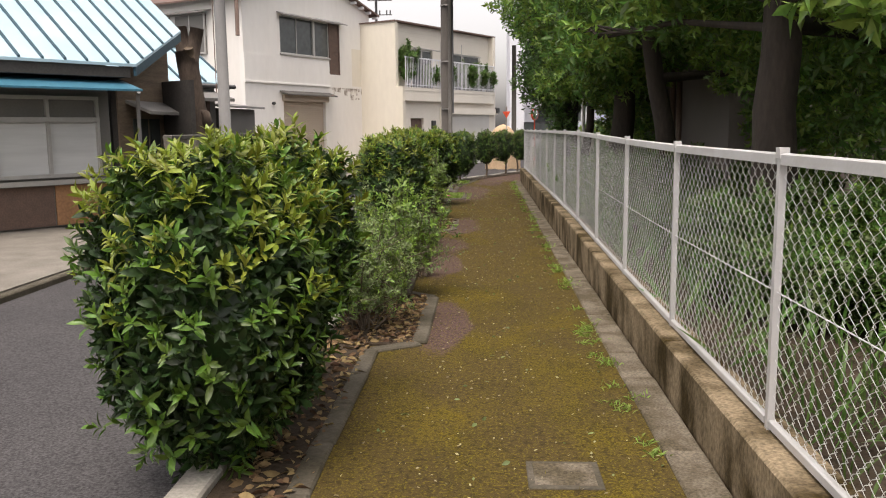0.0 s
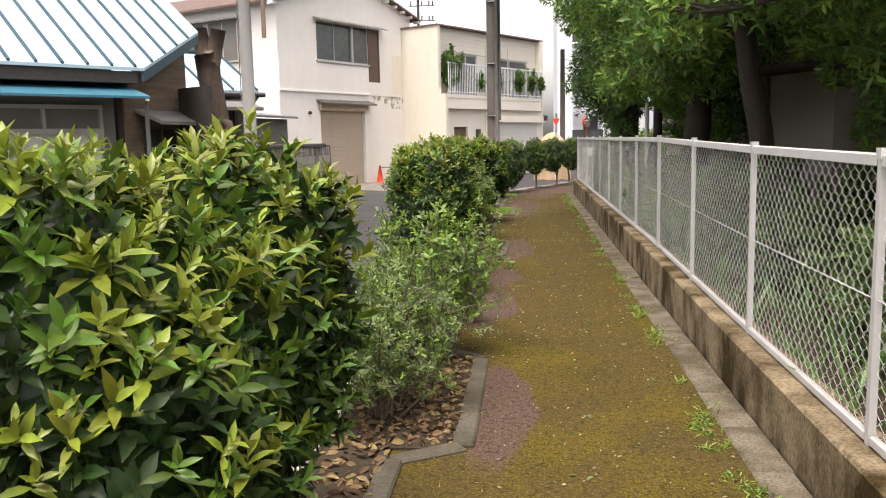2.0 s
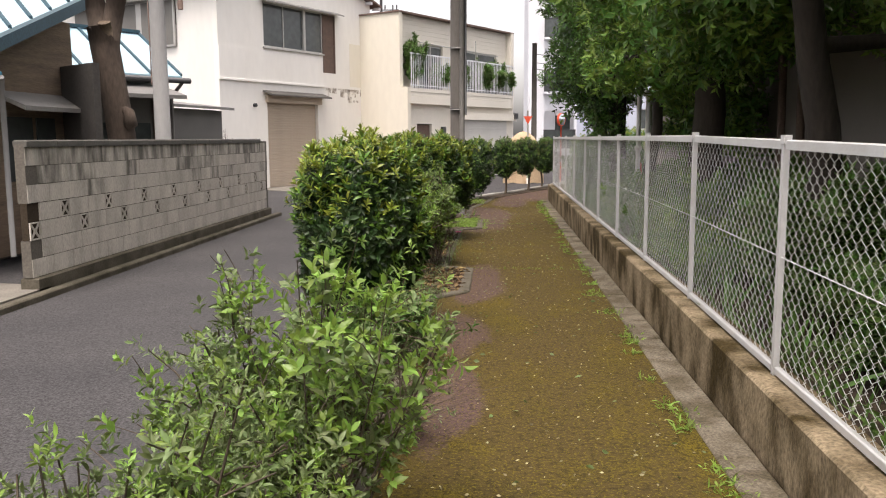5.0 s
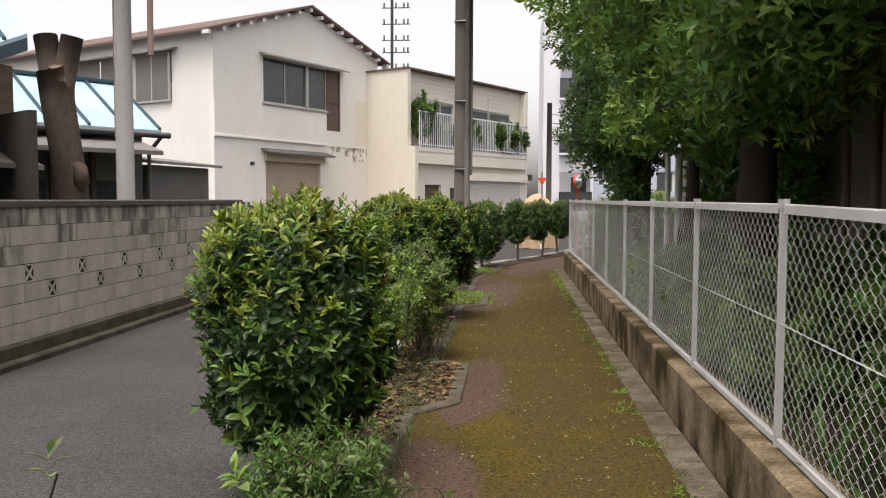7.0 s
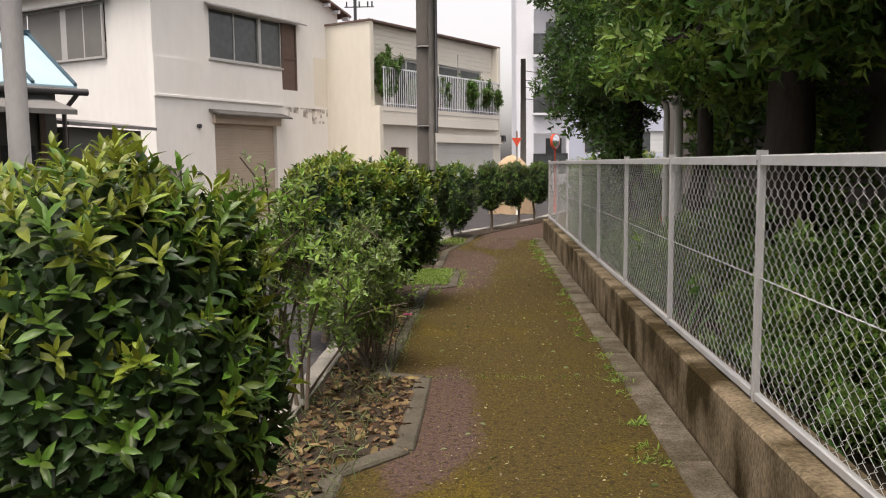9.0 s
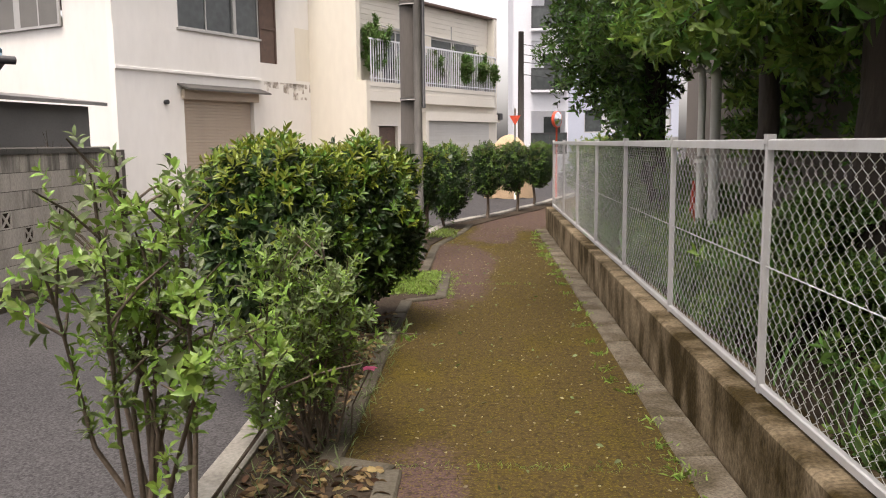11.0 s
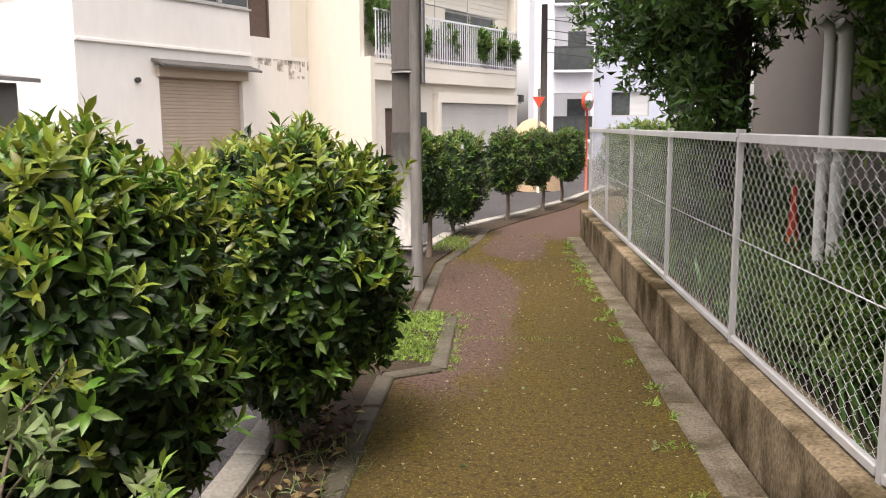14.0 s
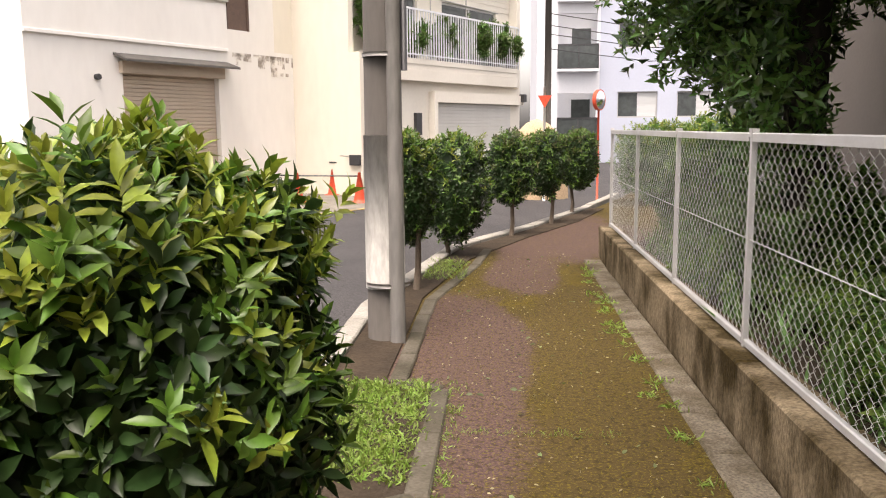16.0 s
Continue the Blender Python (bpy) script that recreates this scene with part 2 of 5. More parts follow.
def moss_material():
    """Moss over worn asphalt: thick in patches, thin where people step."""
    m = mat("mossy_path", (0.108, 0.08, 0.009), 0.95, (0.046, 0.034, 0.01), 1.9, 0.95, 95, 0.6, spread=0.17, grain=0.85)
    n, l = m.node_tree.nodes, m.node_tree.links
    b = n["Principled BSDF"]
    old = b.inputs["Base Color"].links[0].from_socket
    tc = n.new("ShaderNodeTexCoord")
    patch, speck = n.new("ShaderNodeTexNoise"), n.new("ShaderNodeTexNoise")
    patch.inputs["Scale"].default_value, patch.inputs["Detail"].default_value = 0.9, 8
    patch.inputs["Roughness"].default_value = 0.65
    speck.inputs["Scale"].default_value, speck.inputs["Detail"].default_value = 28, 5
    mp = n.new("ShaderNodeMapping")
    mp.inputs["Scale"].default_value = (1.5, 0.8, 1)
    l.new(tc.outputs["Object"], mp.inputs["Vector"])
    l.new(mp.outputs[0], patch.inputs["Vector"])
    l.new(tc.outputs["Object"], speck.inputs["Vector"])
    add = n.new("ShaderNodeMath")
    add.operation = "MULTIPLY_ADD"
    add.inputs[1].default_value = 0.35
    l.new(speck.outputs[0], add.inputs[0])
    l.new(patch.outputs[0], add.inputs[2])
    ramp = n.new("ShaderNodeValToRGB")
    ramp.color_ramp.elements[0].position, ramp.color_ramp.elements[1].position = 0.55, 0.72
    l.new(add.outputs[0], ramp.inputs[0])
    mix = n.new("ShaderNodeMixRGB")
    mix.inputs[2].default_value = (0.068, 0.047, 0.018, 1)
    fac = n.new("ShaderNodeMath")
    fac.operation = "MULTIPLY"
    fac.inputs[1].default_value = 0.85
    # the moss thins out and browns along the walk
    xyz, along, more = n.new("ShaderNodeSeparateXYZ"), n.new("ShaderNodeMapRange"), n.new("ShaderNodeMath")
    l.new(tc.outputs["Object"], xyz.inputs[0])
    l.new(xyz.outputs["Y"], along.inputs[0])
    along.inputs[1].default_value, along.inputs[2].default_value = 8.0, 13.0
    along.inputs[3].default_value, along.inputs[4].default_value = 0.0, 0.4
    more.operation, more.use_clamp = "ADD", True
    l.new(ramp.outputs[0], fac.inputs[0])
    l.new(fac.outputs[0], more.inputs[0])
    l.new(along.outputs[0], more.inputs[1])
    l.new(more.outputs[0], mix.inputs[0])
    l.new(old, mix.inputs[1])
    colour = mix.outputs[0]
    # worn reddish asphalt shows in a few ragged patches (x, y, rx, ry)
    for x, y, rx, ry in ((-0.34, 6.6, 0.2, 0.8), (-0.55, 9.6, 0.22, 0.8), (-0.4, 20.9, 0.45, 2.3), (-0.42, 13.6, 0.28, 1.1), (-0.55, 11.2, 0.3, 0.7), (0.7, 28.0, 1.1, 2.6), (0.1, 24.5, 0.4, 1.2)):
        place, dist, edge, rag = n.new("ShaderNodeMapping"), n.new("ShaderNodeVectorMath"), n.new("ShaderNodeMapRange"), n.new("ShaderNodeMath")
        place.vector_type = "POINT"
        place.inputs["Location"].default_value = (-x / rx, -y / ry, 0)
        place.inputs["Scale"].default_value = (1 / rx, 1 / ry, 0)
        dist.operation, rag.operation = "LENGTH", "MULTIPLY_ADD"
        rag.inputs[1].default_value = -1.6
        l.new(tc.outputs["Object"], place.inputs["Vector"])
        l.new(place.outputs[0], dist.inputs[0])
        l.new(add.outputs[0], rag.inputs[0])
        l.new(dist.outputs["Value"], rag.inputs[2])
        edge.inputs[1].default_value, edge.inputs[2].default_value = 0.12, -0.12
        l.new(rag.outputs[0], edge.inputs[0])
        over, stone = n.new("ShaderNodeMixRGB"), n.new("ShaderNodeMixRGB")
        stone.inputs[1].default_value, stone.inputs[2].default_value = (0.014, 0.0095, 0.008, 1), (0.16, 0.1, 0.092, 1)
        grit = n.new("ShaderNodeTexNoise")
        grit.inputs["Scale"].default_value, grit.inputs["Detail"].default_value = 65, 2
        l.new(tc.outputs["Object"], grit.inputs["Vector"])
        l.new(grit.outputs[0], stone.inputs[0])
        l.new(edge.outputs[0], over.inputs[0])
        l.new(colour, over.inputs[1])
        l.new(stone.outputs[0], over.inputs[2])
        colour = over.outputs[0]
    # dark pits between bright moss cushions
    for scale, low, high, tint, amount in ((26, 0.48, 0.38, (0.02, 0.015, 0.008, 1), 0.55), (62, 0.55, 0.64, (0.2, 0.16, 0.014, 1), 0.45), (210, 0.62, 0.7, (0.3, 0.25, 0.1, 1), 0.3)):
        dots, cut, over, k = n.new("ShaderNodeTexNoise"), n.new("ShaderNodeMapRange"), n.new("ShaderNodeMixRGB"), n.new("ShaderNodeMath")
        dots.inputs["Scale"].default_value, dots.inputs["Detail"].default_value = scale, 3
        cut.inputs[1].default_value, cut.inputs[2].default_value = low, high
        k.operation = "MULTIPLY"
        k.inputs[1].default_value = amount
        l.new(tc.outputs["Object"], dots.inputs["Vector"])
        l.new(dots.outputs[0], cut.inputs[0])
        l.new(cut.outputs[0], k.inputs[0])
        l.new(k.outputs[0], over.inputs[0])
        l.new(colour, over.inputs[1])
        over.inputs[2].default_value = tint
        colour = over.outputs[0]
    l.new(colour, b.inputs["Base Color"])
    return m


MOSS = moss_material()
MOSSTUFT = mat("moss_tuft", (0.155, 0.125, 0.014), 0.95, (0.05, 0.045, 0.012), 1.4, 0.9, 40, 0.0, island=0.6)
for m in (MOSS, MOSSTUFT, ASPHALT, SOIL, LOWWALL, GUTTER, KERB, LITTER):
    m.node_tree.nodes["Principled BSDF"].inputs["Specular IOR Level"].default_value = 0.12  # rough, dusty surfaces
LEAF_OLD.node_tree.nodes["Principled BSDF"].inputs["Specular IOR Level"].default_value = 0.35


# ---- mesh helpers ----
class Shape:
    """Collects vertices and faces of one mesh."""

    def __init__(self):
        self.v, self.f, self.k = [], [], []

    def add(self, verts, faces, slot=0):
        o = len(self.v)
        self.v += [tuple(p) for p in verts]
        self.f += [tuple(i + o for i in f) for f in faces]
        self.k += [slot] * len(faces)
        return self

    def box(self, x0, x1, y0, y1, z0, z1, slot=0, m=None, c=0.0):
        """A box; c chamfers its top edges."""
        if c:
            p = [(x0, y0, z0), (x1, y0, z0), (x1, y1, z0), (x0, y1, z0), (x0, y0, z1 - c), (x1, y0, z1 - c), (x1, y1, z1 - c), (x0, y1, z1 - c),
                 (x0 + c, y0 + c, z1), (x1 - c, y0 + c, z1), (x1 - c, y1 - c, z1), (x0 + c, y1 - c, z1)]
            f = [(3, 2, 1, 0), (0, 1, 5, 4), (1, 2, 6, 5), (2, 3, 7, 6), (3, 0, 4, 7), (4, 5, 9, 8), (5, 6, 10, 9), (6, 7, 11, 10), (7, 4, 8, 11), (8, 9, 10, 11)]
        else:
            p = [(x0, y0, z0), (x1, y0, z0), (x1, y1, z0), (x0, y1, z0), (x0, y0, z1), (x1, y0, z1), (x1, y1, z1), (x0, y1, z1)]
            f = [(3, 2, 1, 0), (4, 5, 6, 7), (0, 1, 5, 4), (1, 2, 6, 5), (2, 3, 7, 6), (3, 0, 4, 7)]
        if m:
            p = [m @ Vector(q) for q in p]
        return self.add(p, f, slot)

    def tube(self, pts, radii, n=8, slot=0, caps=True):
        pts = [Vector(p) for p in pts]
        if not isinstance(radii, (list, tuple)):
            radii = [radii] * len(pts)
        ring, faces = [], []
        for i, p in enumerate(pts):
            d = (pts[min(i + 1, len(pts) - 1)] - pts[max(i - 1, 0)]).normalized()
            a = d.cross(Vector((0, 0, 1)) if abs(d.z) < 0.9 else Vector((1, 0, 0))).normalized()
            b = d.cross(a)
            ring += [p + (a * math.cos(6.2832 * j / n) + b * math.sin(6.2832 * j / n)) * radii[i] for j in range(n)]
        for i in range(len(pts) - 1):
            faces += [(i * n + j, i * n + (j + 1) % n, (i + 1) * n + (j + 1) % n, (i + 1) * n + j) for j in range(n)]
        if caps:
            faces += [tuple(range(n)), tuple(range((len(pts) - 1) * n, len(pts) * n))[::-1]]
        return self.add(ring, faces, slot)

    def prism(self, poly, z0, z1, slot=0):
        n = len(poly)
        p = [(x, y, z0) for x, y in poly] + [(x, y, z1) for x, y in poly]
        f = [tuple(range(n))[::-1], tuple(range(n, 2 * n))] + [(i, (i + 1) % n, n + (i + 1) % n, n + i) for i in range(n)]
        return self.add(p, f, slot)

    def slab(self, corners, drop, slot=0):
        """A thick sheet: corners in space, thickness downwards."""
        n = len(corners)
        p = [tuple(c) for c in corners] + [(c[0], c[1], c[2] - drop) for c in corners]
        f = [tuple(range(n)), tuple(range(n, 2 * n))[::-1]] + [(i, n + i, n + (i + 1) % n, (i + 1) % n) for i in range(n)]
        return self.add(p, f, slot)

    def wall(self, x0, x1, z0, z1, y0, y1, holes=()):
        """A wall along x with openings (x0, x1, z0, z1) through it."""
        xs = sorted({x0, x1, *[h[0] for h in holes], *[h[1] for h in holes]})
        zs = sorted({z0, z1, *[h[2] for h in holes], *[h[3] for h in holes]})
        for a, b in zip(xs, xs[1:]):
            for c, d in zip(zs, zs[1:]):
                if not any(h[0] <= a and b <= h[1] and h[2] <= c and d <= h[3] for h in holes):
                    self.box(a, b, y0, y1, c, d)
        return self.weld()

    def weld(self):
        """Joins equal vertices and drops faces that meet back to back."""
        at, keep = {}, []
        index = [at.setdefault(tuple(round(c, 4) for c in p), len(at)) for p in self.v]
        self.v = list(at)
        faces = [tuple(index[i] for i in f) for f in self.f]
        seen = {}
        for f in faces:
            seen[tuple(sorted(f))] = seen.get(tuple(sorted(f)), 0) + 1
        pairs = [(f, k) for f, k in zip(faces, self.k) if seen[tuple(sorted(f))] == 1]
        self.f, self.k = [p[0] for p in pairs], [p[1] for p in pairs]
        return self

    def mesh(self, name, *mats, smooth=False):
        me = bpy.data.meshes.new(name)
        me.from_pydata(self.v, [], self.f)
        for m in mats:
            me.materials.append(m)
        if len(mats) > 1:
            me.polygons.foreach_set("material_index", self.k)
        if smooth:
            me.polygons.foreach_set("use_smooth", [True] * len(self.f))
        me.update()
        return me


def part(name, shape, material, parent, label="", smooth=False, m=None):
    mats = material if isinstance(material, (list, tuple)) else [material]
    ob = new(name, shape if isinstance(shape, bpy.types.Mesh) else shape.mesh(name, *mats, smooth=smooth))
    ob.parent = parent
    if m is not None:
        ob.matrix_basis = m
    return tagged(ob, label)


def thing(name, label, category, group="", kind="", at=None):
    ob = new(name)
    ob.empty_display_size = 0.1
    if at is not None:
        ob.matrix_basis = at
    return tagged(ob, label, category, group, kind)


def setting(name, shape, material, label, category, smooth=False):
    mats = material if isinstance(material, (list, tuple)) else [material]
    return tagged(new(name, shape.mesh(name, *mats, smooth=smooth)), label, category, kind="structure")


def leaf_template(length, width, fold=0.4, curl=0.3):
    """One leaf along +y: two halves folded at the midrib, tip drooping."""
    ys = (0.0, 0.34, 0.66, 1.0)
    ws = (0.06, 0.45, 0.44, 0.0)
    v, f = [], []
    for y, w in zip(ys, ws):
        z = -curl * length * y * y
        v += [(-w * width, y * length, z + fold * w * width), (0, y * length, z), (w * width, y * length, z + fold * w * width)]
    for i in range(3):
        a = 3 * i
        f += [(a, a + 1, a + 4, a + 3), (a + 1, a + 2, a + 5, a + 4)]
    return np.array(v), np.array(f)


def simple_leaf(length, width, fold=0.3, curl=0.25):
    """A small leaf seen from afar: two halves folded at the midrib."""
    v = [(0, 0, 0), (-width / 2, 0.45 * length, fold * width / 2), (0, 0.5 * length, -curl * length * 0.25), (width / 2, 0.45 * length, fold * width / 2), (0, length, -curl * length)]
    return np.array(v), np.array([(0, 2, 4, 1), (0, 3, 4, 2)])


def scatter(name, places, normals, sizes, template, slots, mats, jitter=0.6, seed=1):
    """A mesh of many copies of a small template, turned along the normals (template's y axis)."""
    r = np.random.default_rng(seed)
    tv, tf = template
    n = len(places)
    d = normals + r.normal(0, jitter, (n, 3))
    d /= np.linalg.norm(d, axis=1, keepdims=True) + 1e-9
    h = r.normal(0, 1, (n, 3)) + np.array([0, 0, 1.2])
    a = np.cross(d, h)
    a /= np.linalg.norm(a, axis=1, keepdims=True) + 1e-9
    b = np.cross(a, d)
    s = sizes[:, None, None]
    v = places[:, None, :] + s * (tv[None, :, 0:1] * a[:, None, :] + tv[None, :, 1:2] * d[:, None, :] + tv[None, :, 2:3] * b[:, None, :])
    f = tf[None] + (np.arange(n) * len(tv))[:, None, None]
    return quads(name, v.reshape(-1, 3), f.reshape(-1, 4), np.repeat(slots, len(tf)), mats)


def quads(name, v, f, slots, mats):
    me = bpy.data.meshes.new(name)
    me.vertices.add(len(v))
    me.vertices.foreach_set("co", v.astype(np.float32).ravel())
    me.loops.add(f.size)
    me.loops.foreach_set("vertex_index", f.astype(np.int32).ravel())
    me.polygons.add(len(f))
    me.polygons.foreach_set("loop_start", np.arange(0, f.size, 4, dtype=np.int32))
    for m in mats:
        me.materials.append(m)
    me.polygons.foreach_set("material_index", slots.astype(np.int32))
    me.update(calc_edges=True)
    return me


def rosette(count, length, width, tilt=1.05, simple=False):
    """A whorl of leaves at a twig's tip, its axis along +y."""
    tv, tf = simple_leaf(length, width) if simple else leaf_template(length, width)
    tv = tv * np.array([1, 1, -1])
    v, f = [], []
    for i in range(count):
        q = i / max(1, count - 1)
        turn = Euler((0, 2.4 * i + 0.5 * math.sin(5.1 * i), 0)).to_matrix()
        up = Euler((tilt * (0.35 + 0.95 * q) + 0.25 * math.sin(3.3 * i), 0, 0)).to_matrix()
        size = 0.7 + 0.3 * q + 0.14 * math.sin(7.7 * i)
        leaf = (tv * size) @ np.array(turn @ up).T
        leaf[:, 1] += length * (0.35 - 0.8 * q)
        v.append(leaf)
        f.append(tf + i * len(tv))
    return np.concatenate(v), np.concatenate(f)


def lumpy(points, centre, k=0.12, scale=2.2):
    return np.array([p * (1 + k * noise.noise(Vector(p * scale) + Vector(centre))) for p in points])


def ball_points(n, r, power=2.3):
    """Directions on a superellipsoid, from round (2) to boxy (5)."""
    d = r.normal(0, 1, (n, 3))
    d /= (np.abs(d) ** power).sum(1, keepdims=True) ** (1 / power)
    return d


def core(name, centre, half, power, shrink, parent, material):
    """A solid dark shell inside a shrub, for its dense twigs and the shade between leaves."""
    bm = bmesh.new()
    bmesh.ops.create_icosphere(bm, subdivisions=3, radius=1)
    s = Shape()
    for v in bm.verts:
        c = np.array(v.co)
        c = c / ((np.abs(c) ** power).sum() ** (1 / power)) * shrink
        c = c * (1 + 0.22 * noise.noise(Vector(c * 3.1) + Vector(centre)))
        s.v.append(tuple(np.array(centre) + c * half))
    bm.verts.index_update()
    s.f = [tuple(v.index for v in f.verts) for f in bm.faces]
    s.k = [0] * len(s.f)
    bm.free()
    return part(name, s, material, parent, "dark solid core for twigs and shade inside the shrub")


def hedge(label, lumps, ground, new_share=0.5, group="clipped hedge shrubs", count=1000, leaf=0.075, trunks=2, seed=1, mats=None):
    """A clipped evergreen shrub: dark old leaves inside, whorls of young leaves standing out of them.
    lumps: (x, y, z0, z1, rx, ry) rounded masses of leaves."""
    r = np.random.default_rng(seed)
    x, y = np.mean([b[0] for b in lumps]), np.mean([b[1] for b in lumps])
    t = thing("clipped_shrub", label, "shrub", group, at=pose(x, y, ground))
    off = np.array([x, y, ground])
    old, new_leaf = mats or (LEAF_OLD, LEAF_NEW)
    total = sum(b[4] * b[5] + (b[4] + b[5]) * (b[3] - b[2]) for b in lumps)
    layers = {"old": ([], [], []), "young": ([], [], [])}
    for bx, by, z0, z1, rx, ry in lumps:
        c, half = np.array([bx, by, (z0 + z1) / 2]) - off, np.array([rx, ry, (z1 - z0) / 2])
        share = count * (rx * ry + (rx + ry) * (z1 - z0)) / total
        for layer, n, reach in (("old", int(share * 0.6), 0.86), ("young", int(share * 0.36), 0.93)):
            d = ball_points(n, r, 2.3)
            depth = reach - 0.6 * np.abs(r.normal(0, 0.1 if layer == "old" else 0.04, (n, 1)))
            depth += (r.random((n, 1)) < 0.1) * r.uniform(0, 0.12, (n, 1))
            p = lumpy(d, c, 0.2, 2.4) * depth * half + c
            nn = d / half
            nn = nn / np.linalg.norm(nn, axis=1, keepdims=True) + np.array([0, 0, 0.35 if layer == "old" else 0.8])
            keep = np.ones(n, bool)
            for b2 in lumps:
                if b2[:2] != (bx, by):
                    c2, h2 = np.array([b2[0], b2[1], (b2[2] + b2[3]) / 2]) - off, np.array([b2[4], b2[5], (b2[3] - b2[2]) / 2])
                    keep &= ((np.abs((p - c2) / (h2 * 0.85))) ** 2.6).sum(1) > 1
            rel = (p[keep][:, 2] - (c[2] - half[2])) / (2 * half[2])
            pick = r.random(keep.sum())
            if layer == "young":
                # fewer fresh whorls low down, which also puts the shade there into the colour
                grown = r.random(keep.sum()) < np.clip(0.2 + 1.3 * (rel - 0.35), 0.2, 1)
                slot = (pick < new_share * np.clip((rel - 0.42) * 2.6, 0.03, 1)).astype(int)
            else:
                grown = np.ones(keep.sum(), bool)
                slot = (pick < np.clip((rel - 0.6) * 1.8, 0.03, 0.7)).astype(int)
            P, N, S = layers[layer]
            P.append(p[keep][grown]), N.append(nn[keep][grown]), S.append(slot[grown])
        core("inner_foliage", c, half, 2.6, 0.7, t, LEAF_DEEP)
    P, N, S = (np.concatenate(q) for q in layers["old"])
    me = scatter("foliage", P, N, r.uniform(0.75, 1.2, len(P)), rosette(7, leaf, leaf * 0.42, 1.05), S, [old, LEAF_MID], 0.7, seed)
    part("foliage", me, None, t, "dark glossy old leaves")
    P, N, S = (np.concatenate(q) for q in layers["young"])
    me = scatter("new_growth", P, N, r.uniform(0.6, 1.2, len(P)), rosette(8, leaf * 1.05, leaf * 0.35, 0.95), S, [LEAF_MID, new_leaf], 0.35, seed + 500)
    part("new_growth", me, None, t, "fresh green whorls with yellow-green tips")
    for i in range(trunks):
        bx, by, z0, z1, rx, ry = lumps[i % len(lumps)]
        a = r.uniform(0, 6.28)
        px, py = bx - x + 0.12 * math.cos(a), by - y + 0.12 * math.sin(a)
        s = Shape().tube([(px, py, -0.03), (px + 0.02, py, z0 * 0.5), (px + 0.05 * math.cos(a), py + 0.05 * math.sin(a), z0 - ground + 0.35)], [0.04, 0.032, 0.025], 7)
        part("trunk", s, TWIG, t, smooth=True)
    return t


def open_shrub(label, x, y, ground, rx, ry, height, mats, stems=16, leaves=900, leaf=0.045, seed=3, name="shrub", category="shrub", new_share=0.3, low=0.25, simple=False, thick=0.7, broad=0.34):
    """A loose shrub: forked twigs that carry small leaves towards their ends."""
    r = np.random.default_rng(seed)
    t = thing(name, label, category, at=pose(x, y, ground))
    tips, dirs = [], []
    for i in range(stems):
        a, w = r.uniform(0, 6.2832), r.uniform(0.25, 1.0)
        end = Vector((rx * w * math.cos(a), ry * w * math.sin(a), height * r.uniform(0.6, 1.0) * (1.08 - 0.35 * w * w)))
        root = Vector((end.x * 0.12 + r.normal(0, 0.06), end.y * 0.25 + r.normal(0, 0.06), -0.02))
        mid = root.lerp(end, 0.45) + Vector((r.normal(0, 0.07), r.normal(0, 0.07), -0.04))
        s = Shape().tube([root, mid, end], [0.013 * thick, 0.009 * thick, 0.004 * thick], 5)
        for j in range(5):
            q = r.uniform(low, 0.9)
            p0 = root.lerp(mid, q * 2) if q < 0.5 else mid.lerp(end, q * 2 - 1)
            p2 = p0 + Vector((r.normal(0, 0.16), r.normal(0, 0.16), r.uniform(0.05, 0.25)))
            s.tube([p0, p0.lerp(p2, 0.5) + Vector((0, 0, 0.02)), p2], [0.006 * thick, 0.005 * thick, 0.003 * thick], 4)
            for u in r.uniform(0.3, 1.05, max(1, int(leaves / stems / 7))):
                tips.append(p0.lerp(p2, u)), dirs.append(p2 - p0)
        for u in r.uniform(0.5, 1.03, max(1, int(leaves / stems * 4 / 7))):
            tips.append(mid.lerp(end, u * 2 - 1) if u > 0.5 else root.lerp(mid, u * 2)), dirs.append(end - mid)
        part("branch", s, TWIG, t, smooth=True)
    P, N = np.array(tips), np.array(dirs)
    P = P + r.normal(0, 0.03, P.shape)
    N = N / (np.linalg.norm(N, axis=1, keepdims=True) + 1e-9) + np.array([0, 0, 0.3])
    S = (r.random(len(P)) < new_share).astype(int)
    me = scatter("foliage", P, N, r.uniform(0.7, 1.3, len(P)), rosette(6, leaf, leaf * broad, 1.0, simple), S, mats, 0.5, seed)
    part("foliage", me, None, t)
    return t


